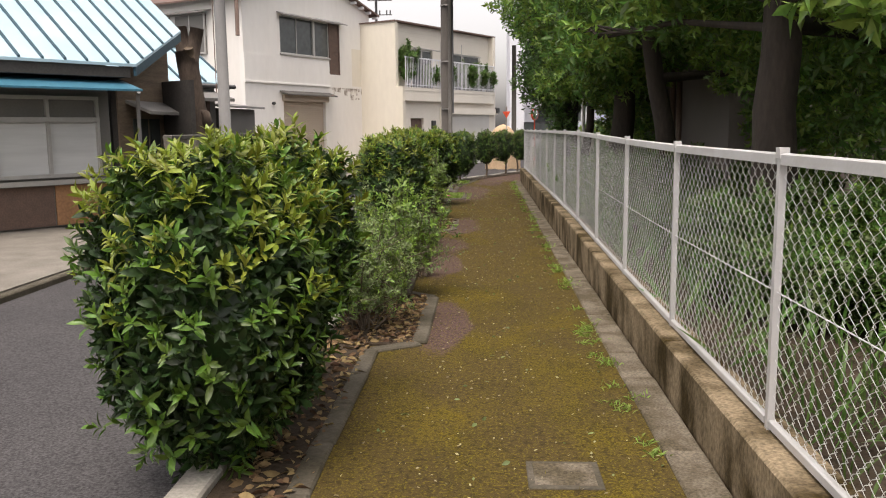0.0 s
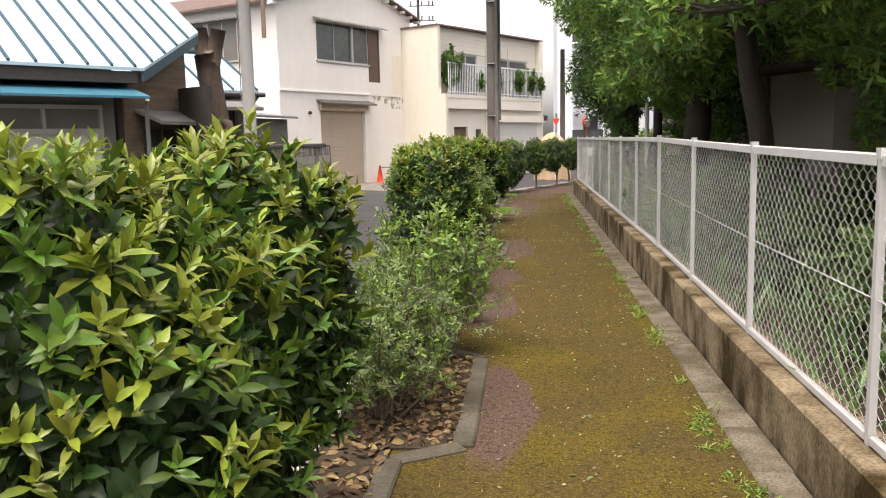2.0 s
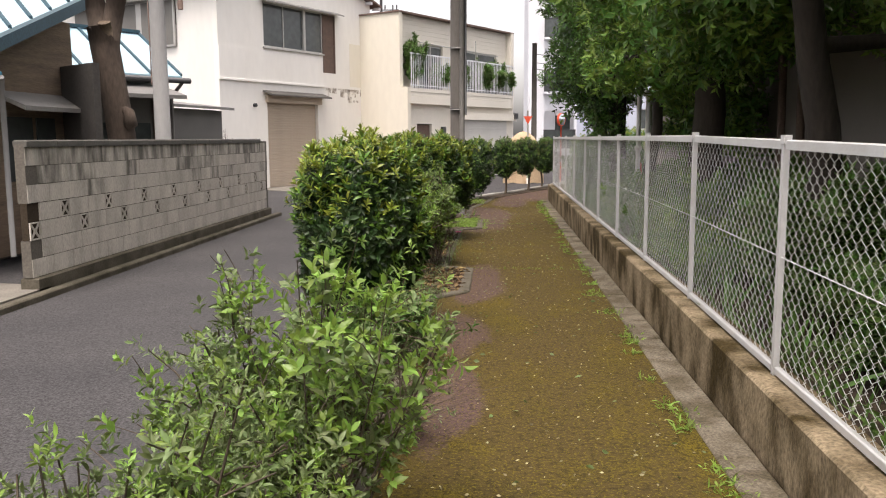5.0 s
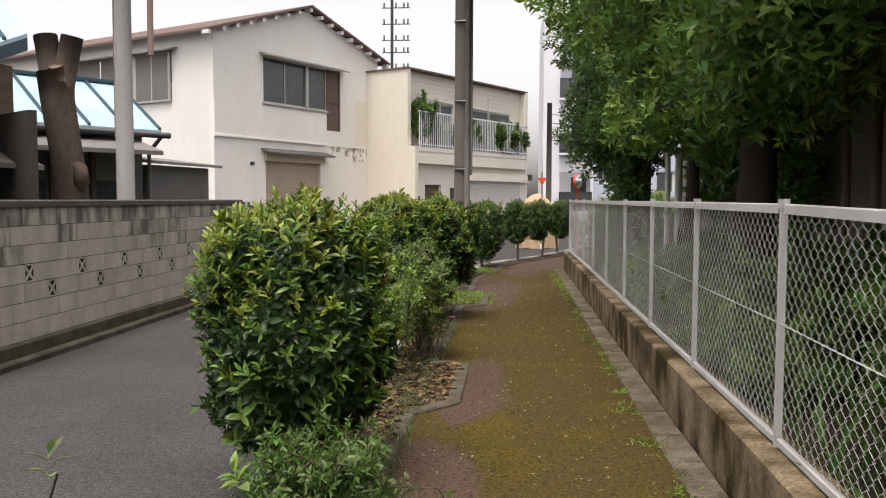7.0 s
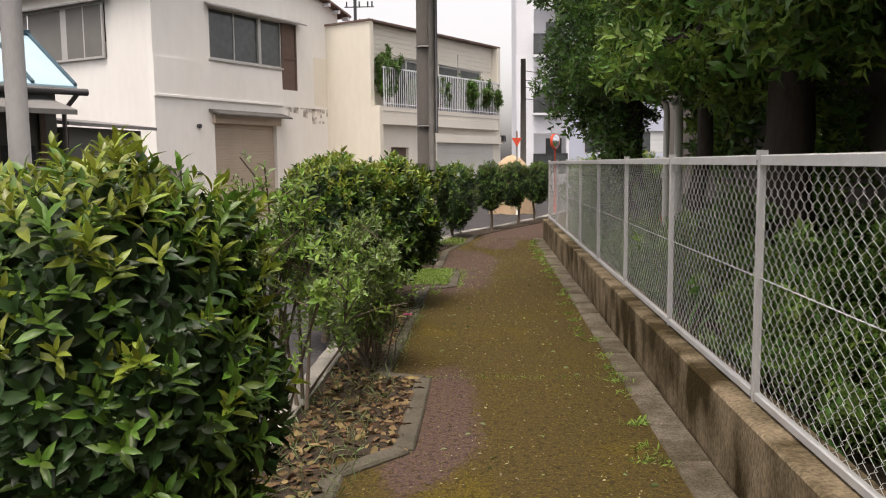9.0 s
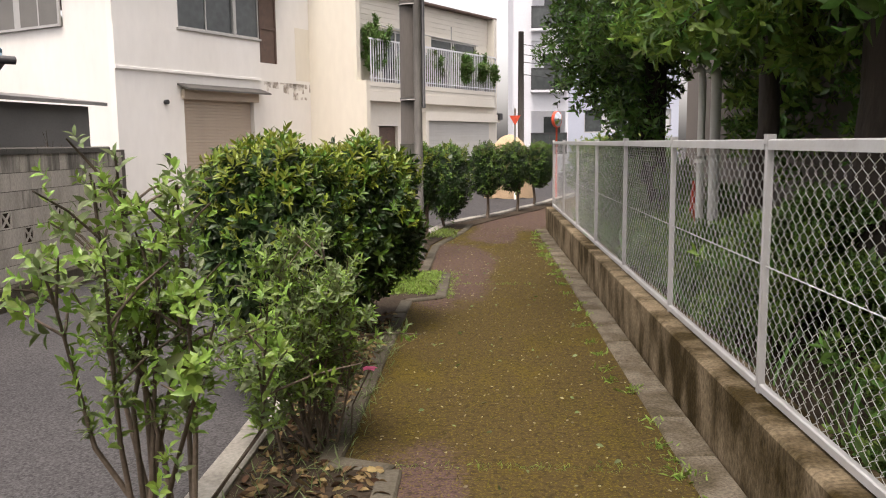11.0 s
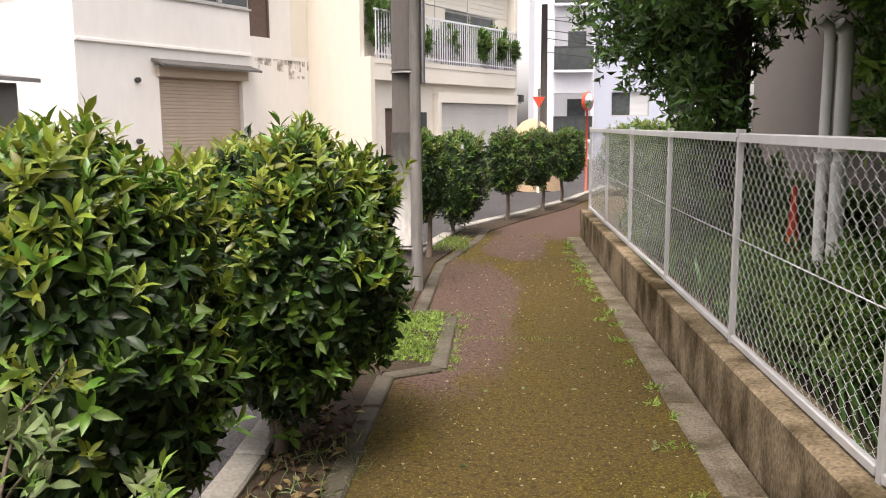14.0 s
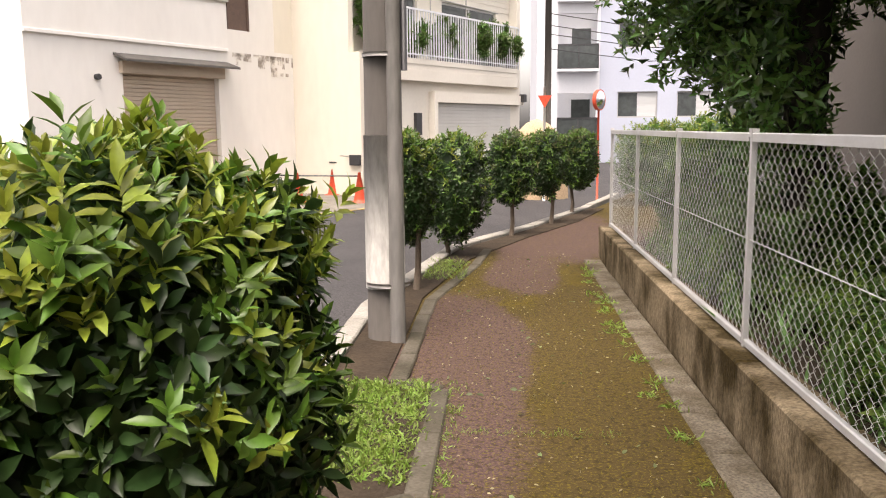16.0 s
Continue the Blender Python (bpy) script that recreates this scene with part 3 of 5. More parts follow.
def tree(label, x, y, ground, radius, lean, fork, clouds, sprigs, leaf, mats, seed, new_share=0.25, group="", thick=7):
    """A tapered trunk with limbs that reach into clouds (x, y, z, rx, ry, rz) of leaf sprigs."""
    r = np.random.default_rng(seed)
    t = thing("tree", label, "tree", group, at=pose(x, y, ground))
    top = Vector((lean[0], lean[1], fork))
    pts, rad = [], []
    for i in range(7):
        q = i / 6
        pts.append(Vector((top.x * q * q + r.normal(0, 0.025), top.y * q * q + r.normal(0, 0.025), fork * q - 0.03)))
        rad.append(radius * (1.35 - 0.35 * min(1, q * 5) - 0.35 * q))
    part("trunk", Shape().tube(pts, rad, 12), BARK, t, "rough dark bark", smooth=True)
    P, N = [], []
    total = sum((c[3] * c[4] * c[5]) ** 0.67 for c in clouds)
    for cx, cy, cz, rx, ry, rz in clouds:
        c, half = np.array([cx - x, cy - y, cz - ground]), np.array([rx, ry, rz])
        s = Shape()
        start = pts[4].lerp(pts[6], r.uniform(0, 1))
        end = Vector(c)
        bend = start.lerp(end, 0.5) + Vector((r.normal(0, 0.1), r.normal(0, 0.1), 0.15))
        w = min(1.0, rx / 0.9)
        s.tube([start, bend, end], [radius * 0.45 * w, radius * 0.28 * w, 0.012], 7)
        n = int(sprigs * (rx * ry * rz) ** 0.67 / total)
        d = ball_points(n, r, 2.0)
        p = lumpy(d, c, 0.5, 2.0) * (r.random((n, 1)) ** 0.35) * half + c
        for j in range(0, n, max(1, n // thick)):
            e = Vector(p[j])
            o = bend.lerp(end, r.uniform(0.2, 1))
            s.tube([o, o.lerp(e, 0.5) + Vector((0, 0, 0.06)), e], [0.02, 0.013, 0.005], 5)
        part("limb", s, BARK, t, smooth=True)
        P.append(p), N.append(d * np.array([1, 1, 0.3]) + np.array([0, 0, -0.25]))
    P, N = np.concatenate(P), np.concatenate(N)
    S = (r.random(len(P)) < new_share).astype(int)
    me = scatter("crown", P, N, r.uniform(0.7, 1.3, len(P)), rosette(7, leaf, leaf * 0.4, 1.1, True), S, mats, 0.5, seed)
    part("crown", me, None, t)
    return t


# ---- ground ----
g = Shape()
g.add([(-400, -300, -0.10), (400, -300, -0.10), (400, 500, -0.10), (-400, 500, -0.10)], [(0, 1, 2, 3)])
setting("ground", g, ASPHALT, "grey worn asphalt lane with fine aggregate", "road")
# raised walk: left edge bends to the right after the pole
WALK = [(-1.2, -4), (0.87, -4), (0.87, 25.3), (2.2, 25.6), (6.5, 33), (3.2, 36), (1.55, 31.2), (0.45, 28.2), (-0.6, 26.1), (-1.2, 23.4)]
setting("pavement", Shape().prism(WALK, -0.12, 0.0), MOSS, "mossy reddish-brown asphalt footpath with thin yellow-green moss", "footpath")
setting("verge_bed", Shape().prism([(-1.22, -4), (-0.86, -4), (-0.86, 23), (-0.5, 25.3), (0.3, 27.4), (1.2, 29.4), (1.9, 31.6), (1.5, 31.6), (0.4, 28.4), (-0.65, 26.2), (-1.22, 23.4)], -0.12, 0.012), SOIL, "brown soil planting strip with dry leaf litter", "planting bed")
for y0, y1 in ((5.9, 7.75), (12.85, 14.4), (18.7, 20.35)):
    setting("verge_bed", Shape().box(-0.865, -0.53, y0, y1, -0.12, 0.014), SOIL, "brown soil bay of the planting strip", "planting bed")


# slope of soil behind the fence
setting("garden_ground", Shape().prism([(1.3, -4), (9, -4), (9, 27.4), (3.0, 27.4), (1.33, 25.55)], -0.1, 0.16), SOIL, "dark garden soil behind the fence", "soil")

# ---- low concrete wall under the fence ----
def lift(y):
    """The wall and fence stand a little lower at the near end."""
    return -0.07 + 0.07 * min(1.0, max(0.0, (y - 6.0) / 5.0))


lw = thing("low_wall", "low stained concrete retaining wall with moss streaks", "wall", kind="structure")
for i in range(10):
    y0, y1 = -4 + i * 2.96 + 0.003, -4 + (i + 1) * 2.96 - 0.003
    sec = Shape().box(1.075, 1.32, y0, y1, -0.1, 0.385, c=0.014)
    sec.v = [(x + (0.012 if z < 0 else 0), y, z + (lift(y) if z > 0 else 0)) for x, y, z in sec.v]
    part("wall_section", sec, LOWWALL, lw)

# ---- chain-link fence ----
FX, Z0, Z1 = 1.205, 0.385, 1.56
POSTS = [7.09 + 1.84 * k for k in range(-5, 11)]
fence = thing("chain_link_fence", "white-painted steel chain-link fence on the low wall", "fence", at=pose(FX, 0, 0))
post_shape = Shape().box(-0.015, 0.015, -0.017, 0.017, Z0 - 0.02, Z1 + 0.012, c=0.006).box(-0.02, 0.02, -0.023, 0.023, Z1 - 0.03, Z1 + 0.014)
post_mesh = post_shape.mesh("post", GALV)
for y in POSTS:
    part("post", post_mesh, None, fence, m=pose(0, y, lift(y)))
rail = Shape().box(-0.018, 0.018, 0.03, 1.81, Z1 - 0.055, Z1 - 0.008, c=0.006).mesh("top_rail", GALV)
foot = Shape().box(-0.016, 0.016, 0.03, 1.81, Z0 + 0.015, Z0 + 0.052, c=0.006).mesh("bottom_rail", GALV)


def chain_link():
    """Zigzag wires with rounded bends that hook into each other, as one panel."""
    s, pitch, h = Shape(), 0.086, Z1 - Z0 - 0.11
    rows = int(h / 0.037)
    dz, reach = h / rows, pitch / 4 + 0.003
    for k in range(int(1.78 / (pitch / 2))):
        y, pts = 0.03 + pitch / 4 + k * pitch / 2, []
        for i in range(rows + 1):
            side, z = (1 if (i + k) % 2 else -1), Z0 + 0.052 + i * dz
            for up in (-0.17, 0.17):
                if Z0 + 0.05 <= z + up * dz <= Z1 - 0.05:
                    pts.append((0.004 * side * (1 if up > 0 else -1), y + side * reach, z + up * dz))
        s.tube(pts, 0.0016, 3, caps=False)
    s.tube([(0, 0, 0.98), (0, 1.84, 0.98)], 0.003, 4)
    return s.mesh("wire_mesh", WIRE)


net = chain_link()
for y in POSTS[:-1]:
    m = pose(0, y, lift(y), math.degrees(math.atan2(lift(y + 1.84) - lift(y), 1.84)))
    part("top_rail", rail, None, fence, m=m)
    part("bottom_rail", foot, None, fence, m=m)
    part("wire_mesh", net, None, fence, m=m)
part("end_stay", Shape().tube([(0, 25.49, Z1), (0.05, 25.75, 0.02)], 0.014, 6), GALV, fence)

# ---- house one: white plastered garage house with a gable ----
H1 = Matrix.Translation((-7.91, 32.1, -0.1)) @ pose(0, 0, 0, 0, 0, 63.5)


def gable_house():
    t = thing("house", "white plastered two-storey garage house, stained and peeling", "house", at=H1)
    z = 0.1
    s = Shape().wall(-2.05, 6.08, 0, 6.55 + z, 0, 0.2, [(0.08, 2.75, 0, 2.85 + z), (0.0, 3.1, 4.6 + z, 6.03 + z), (3.1, 3.85, 3.93 + z, 6.03 + z)])
    s.add([(-2.05, 0, 6.65), (6.08, 0, 6.65), (6.08, 0, 6.85), (2.04, 0, 7.9), (-2.05, 0, 6.66), (-2.05, 0.2, 6.65), (6.08, 0.2, 6.65), (6.08, 0.2, 6.85), (2.04, 0.2, 7.9), (-2.05, 0.2, 6.66)],
          [(0, 1, 2, 3, 4), (5, 9, 8, 7, 6), (1, 6, 7, 2)])
    part("front_wall", s, PLASTER, t)
    rot = pose(-2.05, 0, 0, 0, 0, 90)
    s = Shape().wall(0.2, 12, 0, 6.62, -0.2, 0, [(1.78, 6.7, 4.5 + z, 6.0 + z)])
    part("side_wall", s, PLASTER, t, m=rot)
    part("back_wall", Shape().box(-2.05, 6.08, 12, 12.2, 0, 6.62).box(5.88, 6.08, 0.2, 12, 0, 6.8), PLASTER, t)
    part("ceiling_slab", Shape().box(-1.85, 5.88, 0.2, 12, 3.2, 3.35), DARK, t)
    part("plinth", Shape().box(-2.08, -2.05, 0.05, 11.9, 0, 0.42), KERB, t, "dark damp concrete plinth")
    # ledge where the upper storey is thicker
    part("ledge", Shape().box(-2.06, 3.05, -0.07, 0.0, 3.5, 3.57, c=0.01).box(-2.06, 3.05, -0.035, 0.0, 3.57, 4.55), PLASTER, t)
    # worn band and scabs
    r = np.random.default_rng(4)
    s = Shape()
    for i in range(46):
        x = r.uniform(3.1, 6.0)
        h = abs(r.normal(0, 0.14)) + 0.02
        w = r.uniform(0.03, 0.16)
        s.box(x, min(x + w, 6.05), -0.004 - 0.002 * (i % 3), 0, 3.46 - h, 3.5)
    for x, zz, w, h in ((4.55, 3.0, 0.22, 0.22), (4.9, 3.02, 0.1, 0.08), (5.1, 3.02, 0.1, 0.08), (5.85, 2.2, 0.05, 1.1), (5.6, 2.1, 0.3, 0.05)):
        s.box(x, x + w, -0.012, 0, zz, zz + h)
    part("peeled_plaster", s, PEEL, t, "dark peeled plaster band")
    for x0, x1, z0, z1 in ((4.7, 5.6, 3.6, 5.2),):
        part("plaster_patch", Shape().box(x0, x1, -0.003, 0, z0, z1), CREAM, t, "yellowed repair patch")
    # roof of corrugated sheet, two slopes
    s = Shape()
    for x0, z0, x1, z1 in ((-2.45, 6.56, 2.04, 8.06), (6.5, 6.78, 2.04, 8.06)):
        s.slab([(x0, -0.3, z0), (x1, -0.3, z1), (x1, 12.4, z1), (x0, 12.4, z0)], 0.07)
    part("roof", s, RUSTROOF, t, "brown corrugated roof")
    for i in range(9):
        q = i / 8
        for x0, z0 in ((-2.4, 6.44), (6.4, 6.68)):
            x, zz = x0 + (2.04 - x0) * q, z0 + (7.9 - z0) * q
            if i < 8 or x0 < 0:
                part("purlin_end", Shape().box(x - 0.06, x + 0.06, -0.26, 0, zz - 0.06, zz + 0.05), APART, t)
    # shutter with slats
    sh = part("garage_shutter", Shape().box(0.08, 2.75, 0.14, 0.19, 0, 2.95), SHUTTER, t, "beige rolling shutter")
    slat = Shape().box(0.1, 2.73, 0.118, 0.14, 0.0, 0.075, c=0.012).mesh("slat", SHUTTER)
    for i in range(33):
        part("slat", slat, None, sh, m=pose(0, 0, 0.03 + i * 0.085))
    aw = Shape().slab([(-0.12, -0.42, 3.12), (3.05, -0.42, 3.12), (3.05, 0, 3.26), (-0.12, 0, 3.26)], 0.05)
    part("awning", aw, PIPE, t, "weathered sheet awning")
    part("shutter_box", Shape().box(0.0, 2.85, -0.12, 0.0, 2.86, 3.1), SHUTTER, t)
    # upper window
    w = part("window", Shape().box(0.0, 3.1, 0.02, 0.06, 4.68, 4.73).box(0, 3.1, 0.02, 0.06, 6.08, 6.13).box(0, 0.04, 0.02, 0.06, 4.73, 6.08).box(3.06, 3.1, 0.02, 0.06, 4.73, 6.08).box(2.02, 2.14, -0.02, 0.06, 4.73, 6.08).box(1.0, 1.04, 0.02, 0.06, 4.73, 6.08), ALU, t)
    part("window_sill", Shape().box(-0.05, 3.1, -0.08, 0.0, 4.63, 4.68), ALU, w)
    for a, b in ((0.04, 1.0), (1.04, 2.02), (2.14, 3.06)):
        part("pane", Shape().box(a, b, 0.05, 0.06, 4.73, 6.08), GLASSDARK, w)
    part("window_awning", Shape().slab([(-0.15, -0.35, 6.12), (3.98, -0.35, 6.12), (3.98, 0, 6.24), (-0.15, 0, 6.24)], 0.04), CONDUIT, t)
    d = part("upper_door", Shape().box(3.12, 3.84, 0.03, 0.08, 4.03, 6.1), BROWN, t, "brown boarded door")
    part("rail", Shape().box(3.12, 3.84, 0.0, 0.03, 5.0, 5.08).box(3.12, 3.18, 0.0, 0.03, 4.03, 6.1).box(3.78, 3.84, 0.0, 0.03, 4.03, 6.1), BROWN, d)
    # side window
    w = part("window", Shape().box(1.78, 6.7, -0.1, -0.04, 4.6, 4.66).box(1.78, 6.7, -0.1, -0.04, 6.04, 6.1).box(1.78, 1.84, -0.1, -0.04, 4.66, 6.04).box(3.3, 3.55, -0.1, -0.02, 4.66, 6.04).box(2.55, 2.6, -0.1, -0.04, 4.66, 6.04), ALU, t, m=pose(-2.05, 0, 0, 0, 0, 90) @ Matrix.Diagonal((1, -1, 1, 1)))
    for a, b in ((1.84, 2.55), (2.6, 3.3), (3.55, 5.0), (5.05, 6.66)):
        part("pane", Shape().box(a, b, -0.1, -0.09, 4.66, 6.04), GREYWALL, w)
    part("side_awning", Shape().slab([(-2.4, 1.5, 6.12), (-2.05, 1.5, 6.22), (-2.05, 6.9, 6.22), (-2.4, 6.9, 6.12)], 0.04), CONDUIT, t)
    # small fittings
    for x, zz in ((-0.55, 2.75), (-0.6, 1.4)):
        part("lamp_box", Shape().tube([(x, 0, zz), (x, -0.1, zz)], 0.06, 8), BLACK, t)
    return t


gable_house()

# ---- house two: cream house with a planted balcony ----
H2 = Matrix.Translation((-3.55, 35.75, -0.1)) @ pose(0, 0, 0, 0, 0, 59)


def balcony_house():
    t = thing("house", "cream two-storey house with planted balcony and shutter", "house", at=H2)
    part("side_wall", Shape().box(0, 0.18, 0, 10, 0, 3.55).box(0, 0.18, 0.35, 10, 3.55, 6.3).weld(), CREAM, t)
    part("end_wall", Shape().box(8.2, 8.4, 0.3, 10, 0, 6.3), SIDING, t)
    part("back_wall", Shape().box(0.18, 8.2, 9.8, 10, 0, 6.3), CREAM, t)
    s = Shape().wall(0.18, 8.2, 0, 2.95, 0.25, 0.45, [(0.9, 1.9, 0, 2.2), (3.35, 7.6, 0, 2.4)])
    s.box(3.2, 3.35, 0.03, 0.25, 0, 2.7).box(3.35, 8.2, 0.03, 0.25, 2.4, 2.7)
    part("ground_floor_wall", s, SIDING, t)
    part("door", Shape().box(0.92, 1.88, 0.36, 0.4, 0, 2.18), BROWN, t, "dark brown front door")
    part("meter_box", Shape().box(2.5, 2.75, 0.15, 0.25, 1.5, 2.1), BLACK, t)
    sh = part("garage_shutter", Shape().box(3.35, 7.6, 0.2, 0.26, 0, 2.4), SHUTTER_W, t, "pale rolling shutter")
    slat = Shape().box(3.36, 7.59, 0.18, 0.2, 0.0, 0.085, c=0.01).mesh("slat", SHUTTER_W)
    for i in range(25):
        part("slat", slat, None, sh, m=pose(0, 0, 0.02 + i * 0.095))
    slab = [(0.18, 0), (7.7, 0), (8.25, 0.25), (8.4, 0.7), (8.4, 1.6), (0.18, 1.6)]
    part("balcony_floor", Shape().prism(slab, 2.95, 3.1), SIDING, t)
    for i in range(3):
        part("siding_board", Shape().prism([(x, y + (0.02 if i % 2 else 0.0)) for x, y in slab], 3.1 + i * 0.145, 3.24 + i * 0.145), SIDING, t)
    s = Shape().wall(0.18, 8.2, 3.1, 6.3, 0.62, 0.8, [(1.6, 3.2, 3.55, 5.3), (4.4, 7.4, 3.55, 5.3)])
    part("upper_wall", s, SIDING, t)
    for i in range(6):
        part("siding_board", Shape().box(0.18, 8.2, 0.605, 0.62, 5.32 + i * 0.16, 5.46 + i * 0.16), SIDING, t)
    for a, b in ((1.6, 3.2), (4.4, 7.4)):
        w = part("window", Shape().box(a, b, 0.68, 0.74, 3.55, 3.62).box(a, b, 0.68, 0.74, 5.23, 5.3).box(a, a + 0.06, 0.68, 0.74, 3.62, 5.23).box(b - 0.06, b, 0.68, 0.74, 3.62, 5.23).box((a + b) / 2 - 0.04, (a + b) / 2 + 0.04, 0.67, 0.74, 3.62, 5.23), ALU, t)
        for c, d in ((a + 0.06, (a + b) / 2 - 0.04), ((a + b) / 2 + 0.04, b - 0.06)):
            part("pane", Shape().box(c, d, 0.7, 0.72, 3.62, 5.23), GLASSDARK, w)
    part("roof", Shape().box(-0.05, 8.45, 0.32, 10.05, 6.3, 6.36), RUSTROOF, t, "flat roof with dark edge")
    rl = part("railing", Shape().box(0.18, 7.7, -0.02, 0.02, 4.78, 4.83).box(0.18, 7.7, -0.015, 0.015, 3.62, 3.65)
              .slab([(7.7, -0.02, 4.83), (8.3, 0.25, 4.83), (8.28, 0.29, 4.83), (7.68, 0.02, 4.83)], 0.05).slab([(8.28, 0.25, 4.83), (8.4, 0.7, 4.83), (8.36, 0.7, 4.83), (8.25, 0.29, 4.83)], 0.05), APART, t, "white steel balcony railing")
    bar = Shape().box(-0.012, 0.012, -0.012, 0.012, 3.53, 4.8).mesh("baluster", APART)
    for i in range(62):
        part("baluster", bar, None, rl, m=pose(0.25 + i * 0.12, 0, 0))
    for x, y in ((7.9, 0.09), (8.1, 0.18), (8.29, 0.3), (8.34, 0.45), (8.38, 0.6)):
        part("baluster", bar, None, rl, m=pose(x, y, 0))
    part("wall_lamp", Shape().box(8.0, 8.2, -0.08, 0.08, 2.5, 2.75, c=0.02), BLACK, t)
    part("laundry_pole", Shape().tube([(1.2, 0.3, 5.3), (7.0, 0.3, 5.2)], 0.02, 6).tube([(3.4, 0.3, 3.5), (3.4, 0.3, 5.7)], 0.02, 6).tube([(5.2, 0.3, 3.5), (5.2, 0.3, 5.7)], 0.02, 6), ALU, t)
    return t


balcony_house()
for i, (sx, h, w) in enumerate(((0.9, 2.0, 0.6), (2.6, 1.0, 0.45), (3.9, 1.2, 0.4), (5.6, 1.3, 0.5), (6.8, 1.4, 0.6), (7.6, 1.2, 0.4))):
    p = H2 @ Vector((sx, 0.3, 3.55))
    open_shrub("leafy potted shrub on the balcony", p.x, p.y, p.z, w, w, h, [LEAF_TREE, LEAF_AZ], stems=14, leaves=1500, leaf=0.13, seed=60 + i, name="balcony_plant", category="plant")

# ---- blue-roofed timber houses ----
A1 = Matrix.Translation((-6.16, 14.5, 0)) @ pose(0, 0, 0, 0, 0, 142.4)  # local x: up the slope, local y: along the eave


def roof_z(x, z0=2.79, slope=0.66):
    return z0 + slope * x


def blue_house():
    t = thing("house", "old timber house with pale blue seamed metal roof", "house", at=A1)
    cut, top = (1.23, -1.70), 5.2
    edge = [(0, 7), (0, 0), cut, (top, -1.7), (top, 7)]
    part("roof", Shape().slab([(x, y, roof_z(x)) for x, y in edge], 0.05), BLUEROOF, t, "pale blue seamed metal roof")
    for i in range(24):
        y = 6.8 - i * 0.37
        x0 = 0 if y > 0 else cut[0] * y / cut[1]
        if y < -1.65:
            break
        part("roof_seam", Shape().slab([(x0, y - 0.02, roof_z(x0) + 0.04), (top, y - 0.02, roof_z(top) + 0.04), (top, y + 0.02, roof_z(top) + 0.04), (x0, y + 0.02, roof_z(x0) + 0.04)], 0.039), BLUETRIM, t)
    part("fascia", Shape().slab([(0, 0, roof_z(0) - 0.05), (cut[0], cut[1], roof_z(cut[0]) - 0.05), (cut[0] + 0.05, cut[1] + 0.03, roof_z(cut[0]) - 0.05), (0.05, 0.03, roof_z(0) - 0.05)], 0.16), BLUETRIM, t)
    part("eave_soffit", Shape().box(0.03, 0.62, 0.1, 7, 2.55, 2.73), DARK, t)
    # front wall with sliding windows
    s = Shape().wall(0.3, 7, 0.0, 2.9, -0.12, 0, [(0.55, 4.9, 0.86, 2.2)])
    part("front_wall", s, GREYWALL, t, m=pose(0.5, 0, 0, 0, 0, 90))
    w = part("window", Shape(), ALU, t)
    for z0, z1 in ((0.84, 0.9), (1.78, 1.86), (2.16, 2.22)):
        part("window_frame", Shape().box(0.42, 0.5, 0.52, 4.92, z0, z1), ALU, w)
    for i in range(6):
        y = 0.52 + i * 0.87
        part("window_frame", Shape().box(0.43, 0.5, y, y + 0.05, 0.9, 2.16), ALU, w)
    for i in range(5):
        y = 0.57 + i * 0.87
        part("pane", Shape().box(0.5, 0.51, y, y + 0.82, 0.9, 1.78), CURTAIN, w)
        part("pane", Shape().box(0.5, 0.51, y, y + 0.82, 1.86, 2.16), GREYWALL, w)
    part("sill_board", Shape().box(0.36, 0.5, 0.35, 5.2, 0.72, 0.8), ALU, t)
    for i in range(5):
        part("lower_panel", Shape().box(0.47, 0.495, 0.3 + i * 1.1, 1.37 + i * 1.1, 0.02, 0.7), (ORANGE, BROWN)[i % 2] if i < 3 else ORANGE, t, "varnished plywood panel")
    part("awning", Shape().slab([(-0.35, 0.1, 2.33), (0.5, 0.1, 2.56), (0.5, 6, 2.56), (-0.35, 6, 2.33)], 0.035), BLUEAWN, t, "blue sheet-metal awning")
    # planked corner wall under the cut verge
    m = pose(0.5, 0.15, 0, 0, 0, math.degrees(math.atan2(cut[1], cut[0])))
    for i in range(17):
        z0 = 0.02 + i * 0.19
        lim = 2.3
        x0 = max(0.0, (z0 - 2.55) / 0.39)
        part("plank", Shape().slab([(x0, -0.03, z0 + 0.2), (lim, -0.03, z0 + 0.2), (lim, 0.0, z0 + 0.2), (x0, 0.0, z0 + 0.2)], 0.19), PLANK, t, m=m)
    part("corner_wall", Shape().box(0, 2.3, 0.0, 0.1, 0, 2.6), DARK, t, m=m)
    part("small_roof", Shape().slab([(0.3, -0.5, 1.98), (2.2, -0.5, 1.98), (2.2, 0, 2.2), (0.3, 0, 2.2)], 0.06), CONDUIT, t, m=m)
    part("side_window", Shape().box(0.55, 1.15, -0.05, -0.02, 1.0, 1.85).box(1.25, 1.7, -0.05, -0.02, 1.0, 1.85), GLASSDARK, t, m=m)
    part("downpipe", Shape().tube([(0.0, -0.02, 2.3), (0.12, -0.06, 2.2), (0.14, -0.06, 0.1)], 0.035, 8), POLEGREY, t, smooth=True)
    part("rear_wall", Shape().box(0.62, 5, -1.55, -1.45, 0, 2.6).box(4.9, 5, -1.5, 7, 0, 5), DARK, t)
    return t


blue_house()
A2 = Matrix.Translation((-7.0, 22.5, 0)) @ pose(0, 0, 0, 0, 0, 142.4)


